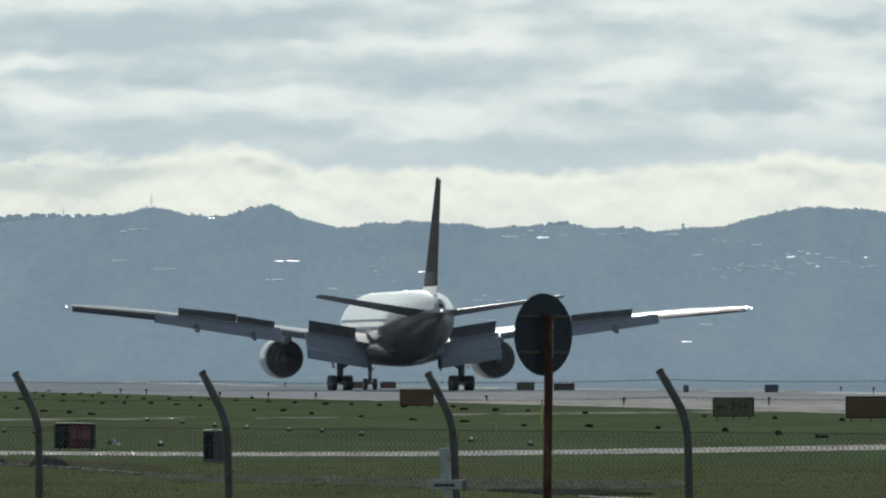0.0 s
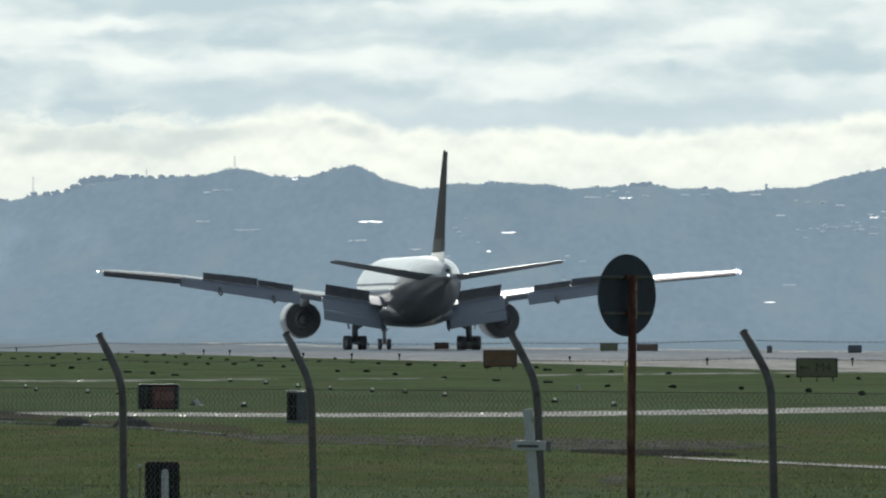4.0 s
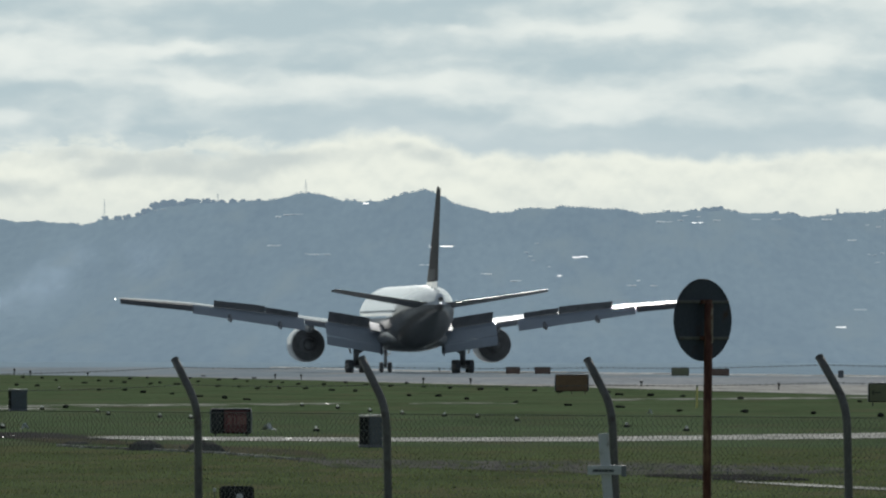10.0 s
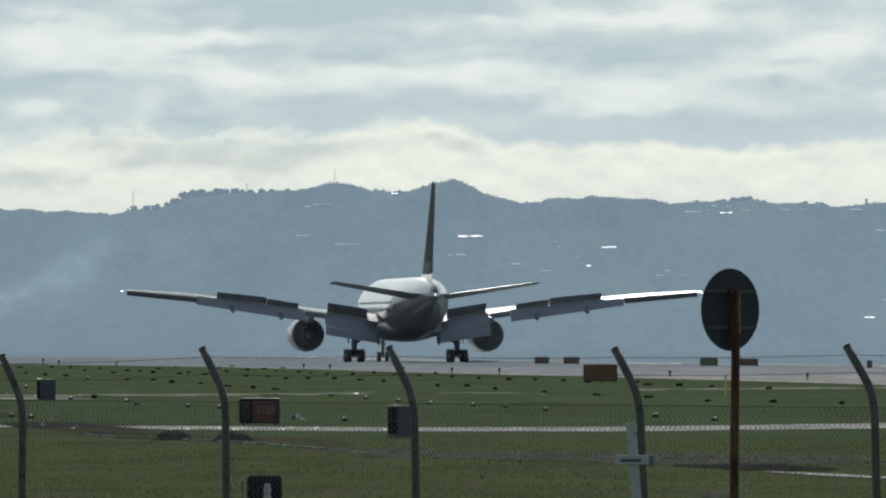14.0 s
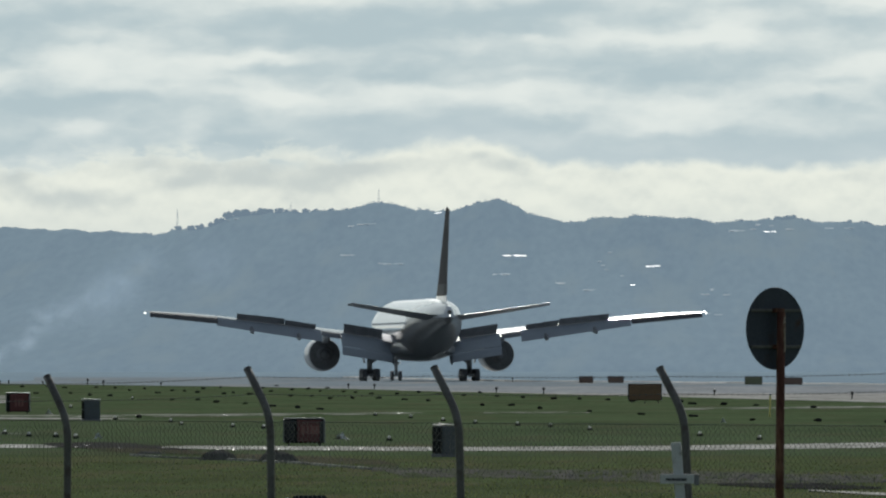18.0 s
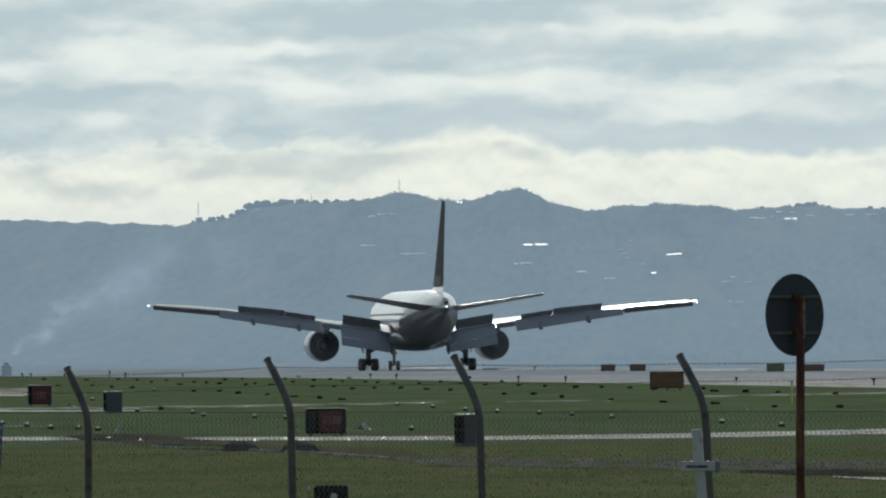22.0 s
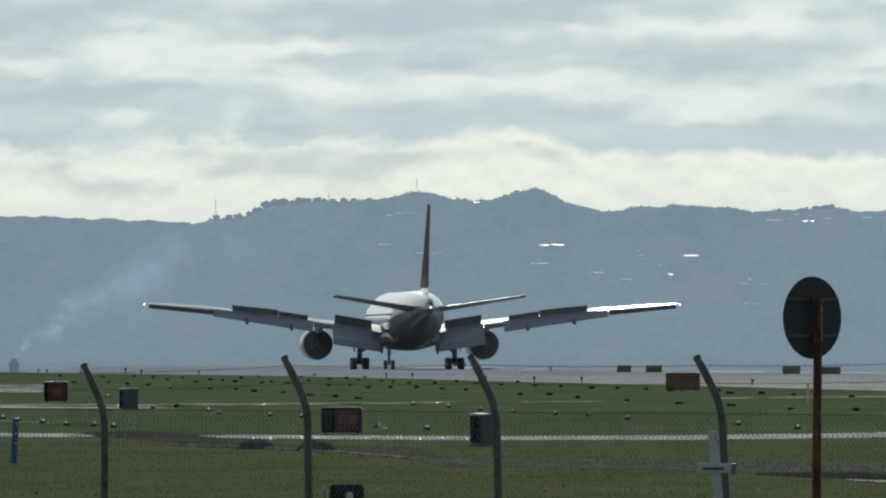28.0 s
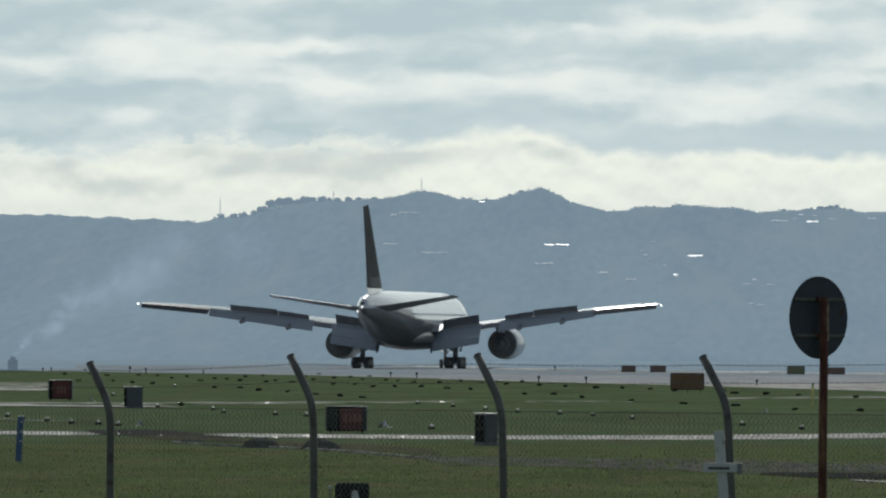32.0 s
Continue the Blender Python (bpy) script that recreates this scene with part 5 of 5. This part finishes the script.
def panel(x0, x1, hinge, chord, z_off, angle, thick, side, shrink=1.0):
    """A movable surface between two spans, hinged hinge metres before the trailing edge and turned down by angle."""
    bm = bmesh.new()
    rings = []
    for x, c in ((x0, chord), (x1, chord * shrink)):
        y0, z0 = wing_trail(x) + hinge, wing_z(x) + z_off
        ca, sa = math.cos(radians(angle)), math.sin(radians(angle))
        ring = []
        for f, t in ((0.0, 0.3), (0.3, 0.5), (0.7, 0.32), (1.0, 0.04), (1.0, -0.04), (0.6, -0.3), (0.2, -0.45), (0.0, -0.3)):
            dy, dz = -f * c, t * thick
            ring.append((side * x, y0 + dy * ca + dz * sa * -1, z0 + dy * sa + dz * ca))
        rings.append(ring)
    return loft(rings, bm)


def wheel_parts(parent, name, at, radius, width):
    """A wheel on its axle along x, with tyre and rim."""
    w = width / 2
    tyre = mesh_of(lathe([(-w * 0.8, radius * 0.55), (-w, radius * 0.75), (-w * 0.9, radius * 0.93), (-w * 0.5, radius), (w * 0.5, radius), (w * 0.9, radius * 0.93), (w, radius * 0.75), (w * 0.8, radius * 0.55)], 20, "x"), TYRE, True)
    ob = new(name)
    ob.parent = parent
    ob.matrix_basis = at
    part("tyre", tyre, TYRE, ob)
    rim = lathe([(-w * 0.86, radius * 0.2), (-w * 0.86, radius * 0.52), (w * 0.86, radius * 0.52), (w * 0.86, radius * 0.2)], 12, "x")
    for k in range(6):
        a = k * math.tau / 6
        tube([(-w * 0.92, radius * 0.36 * math.cos(a), radius * 0.36 * math.sin(a)), (w * 0.92, radius * 0.36 * math.cos(a), radius * 0.36 * math.sin(a))], radius * 0.06, 6, rim)
    part("rim", rim, GEAR, ob, "light grey metal rim")
    return ob


def build_airliner():
    jet = thing("airliner", "white twin-engine wide-body airliner with flaps and spoilers out, rolling away", "aircraft")
    # fuselage: y, centre, half width, half height
    stations = [(31.5, 4.95, 0.05, 0.05), (31.1, 4.95, 0.62, 0.6), (30.2, 5.03, 1.25, 1.2), (28.6, 5.22, 2.0, 1.98), (26.5, 5.43, 2.6, 2.66), (24.0, 5.6, 2.95, 3.06), (21.0, 5.66, 3.1, 3.2),
                (10.0, 5.66, 3.1, 3.2), (0.0, 5.66, 3.1, 3.2), (-9.0, 5.66, 3.1, 3.2), (-12.5, 5.8, 3.05, 3.06), (-16.0, 6.06, 2.87, 2.78), (-20.0, 6.42, 2.5, 2.36), (-24.0, 6.74, 1.96, 1.9), (-27.5, 6.95, 1.3, 1.42), (-30.0, 7.03, 0.62, 0.98), (-31.4, 7.05, 0.16, 0.62)]
    fine = []
    for a, b in zip(stations, stations[1:]):
        n = 3 if abs(a[0] - b[0]) > 2 else 1
        for k in range(n):
            f = k / n
            fine.append([a[i] + (b[i] - a[i]) * f for i in range(4)])
    fine.append(stations[-1])
    skin = loft([ellipse(*s) for s in fine])
    # edge of the painted belly shade: level along the cabin, climbing along the tail
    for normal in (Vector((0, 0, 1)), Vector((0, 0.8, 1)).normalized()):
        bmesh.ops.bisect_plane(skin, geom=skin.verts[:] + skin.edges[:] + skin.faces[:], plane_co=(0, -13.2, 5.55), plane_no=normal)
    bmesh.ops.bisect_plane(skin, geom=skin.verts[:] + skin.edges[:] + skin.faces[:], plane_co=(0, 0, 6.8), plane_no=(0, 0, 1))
    hull = part("fuselage", skin, WHITE_PAINT, jet, "glossy white fuselage, dark grey painted where its underside is in shade", smooth=True)
    hull.data.materials.append(BELLY_SHADE)
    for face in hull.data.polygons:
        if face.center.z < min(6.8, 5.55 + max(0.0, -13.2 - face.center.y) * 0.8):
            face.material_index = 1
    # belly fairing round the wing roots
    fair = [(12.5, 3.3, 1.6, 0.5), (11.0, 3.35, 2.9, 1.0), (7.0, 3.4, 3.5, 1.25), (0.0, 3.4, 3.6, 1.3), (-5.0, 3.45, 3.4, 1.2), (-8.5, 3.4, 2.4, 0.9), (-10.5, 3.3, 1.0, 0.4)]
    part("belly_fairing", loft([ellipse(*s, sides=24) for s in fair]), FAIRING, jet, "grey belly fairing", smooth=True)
    part("exhaust_outlet", lathe([(-31.55, 0.16), (-31.3, 0.24), (-30.9, 0.24)], 14, "y"), EXHAUST, jet, "dark tail exhaust outlet", at=pose(0, 0, 7.35))
    part("tail_light", lathe([(-31.72, 0.01), (-31.66, 0.05), (-31.5, 0.05)], 10, "y"), NAV_WHITE, jet, "small white tail light", at=pose(0, 0, 6.95))
    for x in (-1.0, -0.35, 0.35, 1.0):
        part("cockpit_pane", block((0.6, 0.05, 0.55), (x * 1.1, 29.4 - abs(x) * 0.5, 6.35), 0.02, turn=Matrix.Rotation(radians(-38), 4, "X")), BLACK_PAINT, jet)
    # cabin windows along both sides
    pane = mesh_of(block((0.03, 0.25, 0.36), (0, 0, 0), 0.0), GREY_PLANE)
    ys, centres, wide, tall = zip(*[s for s in sorted(stations)])
    for side in (-1, 1):
        for k in range(70):
            y = 22.5 - 0.54 * k
            zc, rw, rh = (float(np.interp(y, ys, v)) for v in (centres, wide, tall))
            x = rw * math.sqrt(1 - ((6.15 - zc) / rh) ** 2)
            part("cabin_window", pane, GREY_PLANE, jet, at=pose(side * (x - 0.0135), y, 6.15))
    # fin with its pale foot
    def fin_ring(z, lead, trail, thick):
        c = lead - trail
        return [(sx * thick * c * t, lead - c * f, z) for sx, f, t in ((0, 0.0, 0), (1, 0.08, 0.028), (1, 0.3, 0.045), (1, 0.65, 0.032), (0.2, 1.0, 0.02), (-0.2, 1.0, 0.02), (-1, 0.65, 0.032), (-1, 0.3, 0.045), (-1, 0.08, 0.028))]
    part("fin_root", loft([fin_ring(8.1, -17.0, -27.8, 0.7), fin_ring(9.1, -18.3, -28.15, 0.6)]), WHITE_PAINT, jet, "white foot of the fin", smooth=False)
    part("fin", loft([fin_ring(9.1, -18.5, -25.96, 0.6), fin_ring(18.35, -27.4, -29.3, 0.8), fin_ring(18.5, -27.8, -29.2, 0.5)]), FIN_PAINT, jet, "warm grey painted fin")
    part("fin_band", loft([fin_ring(9.22, -18.55, -28.3, 0.62), fin_ring(10.35, -19.66, -28.72, 0.64)]), FIN_DARK, jet, "dark band round the foot of the fin")
    part("rudder", loft([fin_ring(9.15, -26.0, -28.15, 1.2), fin_ring(18.3, -29.34, -31.0, 1.0)]), FIN_PAINT, jet, "warm grey rudder")
    for side in (-1, 1):
        # stabiliser and elevator
        def stab(x, lead, trail, z, t, tilt=-0.1):
            return foil(x, lead, trail, z, t, side, tilt=tilt)
        part("stabiliser", loft([stab(0.7, -22.6, -28.6, 6.55, 0.1), stab(10.6, -29.3, -31.3, 8.1, 0.1), stab(10.75, -29.8, -31.2, 8.12, 0.05)]), TAIL_GREY, jet, "grey tailplane half")
        part("elevator", loft([stab(1.6, -28.65, -30.3, 6.97, 0.11, -0.065), stab(10.5, -31.3, -32.1, 8.28, 0.11, -0.065)]), TAIL_GREY, jet, "grey elevator")
        # wing
        spans = [2.2, 6.0, 9.8, 14, 18, 22, 26, 29.4, 30.2, 30.4]
        rings = []
        for x in spans:
            lead, trail = wing_lead(x), wing_trail(x)
            if x < 22:
                trail += 1.55 if x > 3 else 1.2
            elif x < 22.1:
                trail += 1.0
            else:
                trail += 0.7
            if x > 29.5:
                lead -= (x - 29.4) * 1.2
            rings.append(foil(x, lead, trail, wing_z(x) + 0.09 * min(1, max(0, (x - 20.5) / 2)), 0.125 - 0.0012 * x + 0.035 * min(1, max(0, (x - 20.5) / 2)), side, camber=0.022 + 0.045 * min(1, max(0, (x - 18) / 6)), tilt=0.03))
        wing = part("wing", loft(rings), WING_SKIN, jet, "swept grey wing")
        lead_line = [(side * x, wing_lead(x) + 0.12, wing_z(x) - 0.1) for x in (4, 9, 14, 20, 26, 29.4)]
        part("slat", tube(lead_line, [0.3, 0.27, 0.24, 0.2, 0.16, 0.12], 8), BARE, wing, "bare metal leading-edge slat", smooth=True)
        # flaps: seen from behind they show their upper faces
        part("inboard_flap", panel(3.0, 8.7, 1.75, 2.15, 0.0, 38, 0.42, side, 0.98), GREY_PLANE, wing, "lowered grey inboard flap")
        part("inboard_flap_rear", panel(3.0, 8.7, 0.04, 1.12, -1.38, 54, 0.22, side), GREY_PLANE, wing, "rear element of the inboard flap")
        part("flap_hinge", loft([[(side * (3.12 + 0.16 * k), y, z) for y, z in ((-2.2, 3.4), (-3.6, 2.55), (-3.35, 1.75), (-3.0, 2.6))] for k in (0, 1)]), SHADE, wing, "pointed flap-hinge fairing")
        part("flaperon", panel(8.75, 10.85, 1.45, 1.0, -0.02, 34, 0.25, side), SHADE, wing, "drooped dark flaperon")
        part("outboard_flap", panel(10.9, 22.55, 1.6, 1.95, 0.02, 38, 0.3, side, 0.7), GREY_PLANE, wing, "lowered grey outboard flap")
        aileron = part("aileron", panel(22.5, 30.0, 0.9, 1.55, 0.05, 15, 0.22, side, 0.78), AILERON_PAINT, wing, "grey drooped aileron")
        AILERONS.append((aileron, side, ((0, 3.5), (4.6, 3.5), (7, 6), (8, 11), (32, 11)) if side > 0 else ((0, 11), (32, 11))))
        part("root_fillet", panel(2.75, 4.18, 3.1, 3.2, 0.72, 14, 0.25, side), FILLET_PAINT, wing, "white fillet at the wing root")
        # raised spoilers
        for x0, x1, rise in ((4.2, 6.3, 0.95), (6.3, 8.4, 0.95), (11.5, 13.2, 0.62), (13.2, 14.95, 0.66), (14.99, 16.8, 0.8), (16.8, 18.5, 0.78), (18.5, 20.3, 0.75)):
            chord = 1.45 * rise if x0 < 9 else 1.15 * rise
            part("spoiler", panel(x0, x1, 1.95 if x0 < 9 else 1.75, chord, 0.06 if x0 < 9 else 0.04, -52, 0.1, side), SPOILER, wing, "raised dark spoiler panel")
        # flap-track fairings
        for x, drop in ((13.5, 0.62), (18.7, 0.55)):
            y = wing_trail(x)
            prof = [(y + 3.4, 0.05), (y + 2.6, 0.2), (y + 1.2, 0.3), (y - 0.4, 0.26), (y - 1.4, 0.14), (y - 1.9, 0.03)]
            rings = [[(side * x + 0.75 * r * math.sin(k * math.tau / 12), yy, wing_z(x) - drop - 0.12 * (y + 3.4 - yy) + 1.35 * r * math.cos(k * math.tau / 12)) for k in range(12)] for yy, r in prof]
            part("track_fairing", loft(rings), SHADE, wing, "pointed flap-track fairing", smooth=True)
        part("position_light", lathe([(-0.16, 0.02), (-0.1, 0.075), (0.05, 0.075), (0.12, 0.02)], 10, "y"), NAV_WHITE, wing, "bright wing-tip lamp", at=pose(side * 30.5, -7.4, wing_z(30.3) - 0.05))
        # engine
        ex = side * 9.6
        eng = part("engine_cowl", lathe([(8.3, 1.66), (8.34, 1.71), (9.6, 1.81), (11.5, 1.85), (13.2, 1.82), (14.2, 1.72), (14.45, 1.6), (14.2, 1.45), (13.4, 1.4), (9.6, 1.58), (8.3, 1.66)], 36, "y", caps=False), COWL_PAINT, jet, "pale grey engine cowl", at=pose(ex, 0, 2.88), smooth=True)
        part("cowl_lip", lathe([(14.12, 1.74), (14.42, 1.66), (14.5, 1.58), (14.3, 1.46)], 36, "y", caps=False), BARE, eng, "polished intake lip", smooth=True)
        part("fan", lathe([(13.2, 0.05), (13.1, 1.4), (12.9, 1.4)], 30, "y"), SHADE, eng, "dark fan disc")
        # sheet added near the exit; its grey stands for the duct's shaded depth
        part("bypass_cover", lathe([(8.4, 1.66), (8.34, 0.85)], 30, "y", caps=False), DUCT, eng, "added dark sheet closing the bypass duct, standing for its shaded depth")
        part("core_cowl", lathe([(11.8, 1.0), (9.5, 1.05), (8.0, 0.84), (7.1, 0.66), (7.15, 0.58), (8.0, 0.6)], 28, "y", caps=False), DUCT, eng, "dull metal core cowl", smooth=True)
        # likewise an added sheet in place of the nozzle's dark depth
        part("core_cover", lathe([(7.2, 0.6), (7.12, 0.12)], 24, "y", caps=False), DUCT, eng, "added dull sheet closing the nozzle, standing for its shaded depth")
        part("exhaust_cone", lathe([(8.2, 0.62), (7.25, 0.57), (6.75, 0.3), (6.6, 0.03)], 20, "y"), DUCT, eng, "pointed exhaust cone", smooth=True)
        pyl = [[(ex + s * 0.3, 13.2, 4.55), (ex + s * 0.02, 13.9, 4.4), (ex - s * 0.3, 13.2, 4.55), (ex - s * 0.3, 5.0, 4.6), (ex, 4.0, 4.6), (ex + s * 0.3, 5.0, 4.6)] for s in (1,)][0]
        low = [(px, py if py > 9 else py + 1.6, 3.9 if py > 9 else 4.2) for px, py, pz in pyl]
        high = [(px, min(py, 10.5), 4.85) for px, py, pz in pyl]
        part("pylon", loft([low, pyl, high]), SHADE, jet, "grey engine pylon")
        # main leg with six wheels
        gx = side * 5.45
        leg = part("main_leg", tube([(gx, 0, 0.75), (gx, 0.05, 2.0), (gx - side * 0.15, 0.15, 4.2)], [0.28, 0.31, 0.34], 12), GEAR, jet, "thick grey main landing leg", smooth=True)
        part("bogie_beam", tube([(gx, 1.55, 0.7), (gx, -1.55, 0.62)], 0.16, 10), GEAR, leg)
        part("side_brace", tube([(gx, 0.1, 1.9), (gx - side * 2.2, 0.3, 3.3)], 0.14, 8), GEAR, leg)
        part("drag_brace", tube([(gx, 0.2, 1.8), (gx - side * 0.2, 2.4, 3.4)], 0.09, 8), GEAR, leg)
        part("torque_link", tube([(gx, -0.3, 1.0), (gx, -0.62, 1.4), (gx, -0.28, 1.85)], 0.06, 6), GEAR, leg)
        part("leg_door", block((0.06, 1.9, 1.6), (gx + side * 0.72, 0.2, 2.75), 0.02, turn=Matrix.Rotation(radians(side * 12), 4, "Y")), GREY_PLANE, jet, "open landing-leg door")
        for y in (-1.47, 0.0, 1.47):
            part("axle", tube([(gx - 0.95, y, 0.67), (gx + 0.95, y, 0.67)], 0.09, 8), GEAR, leg)
            for dx in (-0.7, 0.7):
                WHEELS.append((wheel_parts(jet, "wheel", pose(gx + dx, y, 0.672), 0.672, 0.54), (gx + dx, y, 0.672), 0.672))
    # nose leg
    leg = part("nose_leg", tube([(0, 25.5, 0.6), (0, 25.6, 1.6), (0, 25.9, 3.2)], [0.16, 0.2, 0.24], 10), GEAR, jet, "grey nose landing leg", smooth=True)
    part("axle", tube([(-0.55, 25.5, 0.54), (0.55, 25.5, 0.54)], 0.07, 8), GEAR, leg)
    part("torque_link", tube([(0, 25.3, 0.75), (0, 25.0, 1.1), (0, 25.3, 1.5)], 0.05, 6), GEAR, leg)
    part("landing_lamp", lathe([(0.0, 0.02), (0.05, 0.12), (-0.05, 0.12), (-0.1, 0.03)], 12, "y"), LAMP_GLASS, leg, at=pose(0.28, 25.75, 1.9))
    for side in (-1, 1):
        WHEELS.append((wheel_parts(jet, "nose_wheel", pose(side * 0.44, 25.5, 0.542), 0.542, 0.4), (side * 0.44, 25.5, 0.542), 0.542))
        part("nose_leg_door", block((0.04, 1.5, 0.9), (side * 0.55, 26.3, 2.35), 0.01), WHITE_PAINT, jet, "open nose-leg door")
    return jet


WHEELS, AILERONS = [], []
AIRLINER = build_airliner()


# ---- what moves ----
ROLL = (
    (0, -3.83, 883.1, 6.60),
    (1, -5.78, 897.9, 6.62),
    (2, -7.62, 912.8, 6.65),
    (3, -9.34, 927.2, 6.69),
    (4, -10.95, 941.0, 6.72),
    (7, -15.18, 975.0, 6.75),
    (8, -16.58, 985.6, 6.72),
    (9, -17.92, 996.0, 6.72),
    (10, -19.21, 1006.1, 6.72),
    (11, -20.44, 1015.9, 6.71),
    (12, -21.54, 1025.3, 6.70),
    (13, -22.46, 1034.3, 6.72),
    (13.5, -22.89, 1038.8, 6.77),
    (15.5, -24.86, 1056.4, 7.03),
    (16, -25.37, 1060.7, 7.10),
    (17, -26.42, 1069.0, 7.22),
    (18, -27.43, 1076.6, 7.33),
    (19, -28.39, 1083.6, 7.44),
    (20, -29.29, 1090.2, 7.45),
    (21, -30.06, 1096.3, 7.46),
    (22, -30.78, 1101.7, 7.47),
    (23, -31.45, 1106.5, 7.48),
    (24, -32.12, 1111.1, 7.48),
    (25, -32.80, 1115.8, 7.49),
    (26, -33.43, 1120.5, 7.47),
    (26.5, -33.71, 1122.9, 7.21),
    (28.5, -34.79, 1131.8, 5.72),
    (29, -35.02, 1133.5, 4.40),
    (29.5, -35.21, 1135.2, 2.89),
    (30, -35.33, 1136.9, 1.19),
    (30.5, -35.39, 1138.6, -0.81),
    (31, -35.37, 1140.4, -2.99),
    (31.5, -35.33, 1142.1, -5.50),
    (32, -35.28, 1143.9, -7.90),
)


def motions():
    walk(SKY, [(0, pose(0, 0, 0, 0, 0, 0)), (32, pose(0, 0, 0, 0, 0, -0.075))])
    walk(AIRLINER, [(t, pose(x, y, 0.006, 0, 0, yaw)) for t, x, y, yaw in ROLL])
    walk(BOAT, [(0, pose(BOAT_X, BOAT_Y, -1.25)), (32, pose(BOAT_X - BOAT_RUN * 32, BOAT_Y, -1.25))])
    for aileron, side, angles in AILERONS:
        a, b = Vector((side * 22.4, wing_trail(22.4) + 0.9, wing_z(22.4))), Vector((side * 30.0, wing_trail(30.0) + 0.9, wing_z(30.0)))
        walk(aileron, [(t, Matrix.Translation(a) @ Matrix.Rotation(radians(side * angle), 4, b - a) @ Matrix.Translation(-a)) for t, angle in angles])
    walk(SMOKE_PLUME, [(0, pose(BOAT_X, BOAT_Y - 0.3, 0.95)), (32, pose(BOAT_X - BOAT_RUN * 32, BOAT_Y - 0.3, 0.95))])
    for k, (ob, f, dx, dz, turn) in enumerate(SMOKE_PUFFS):
        rows = []
        for t in (0, 8, 16, 24, 32):
            x, z = plume(max(0.002, f + (0.02 + 0.1 * f) * (t - 16) / 32))
            rows.append((t, pose(x + dx, -0.02 * k, z + dz, 0, turn * (0.5 + t / 64), 0)))
        walk(ob, rows)
    # wheels turn with the way run
    ts = [k / 15 for k in range(481)]
    rt = [r[0] for r in ROLL]
    xs, ys = np.interp(ts, rt, [r[1] for r in ROLL]), np.interp(ts, rt, [r[2] for r in ROLL])
    run = np.concatenate([[0], np.cumsum(np.hypot(np.diff(xs), np.diff(ys)))])
    for wheel, (x, y, z), radius in WHEELS:
        walk(wheel, [(t, pose(x, y, z, -math.degrees(d / radius))) for t, d in zip(ts, run)])


motions()
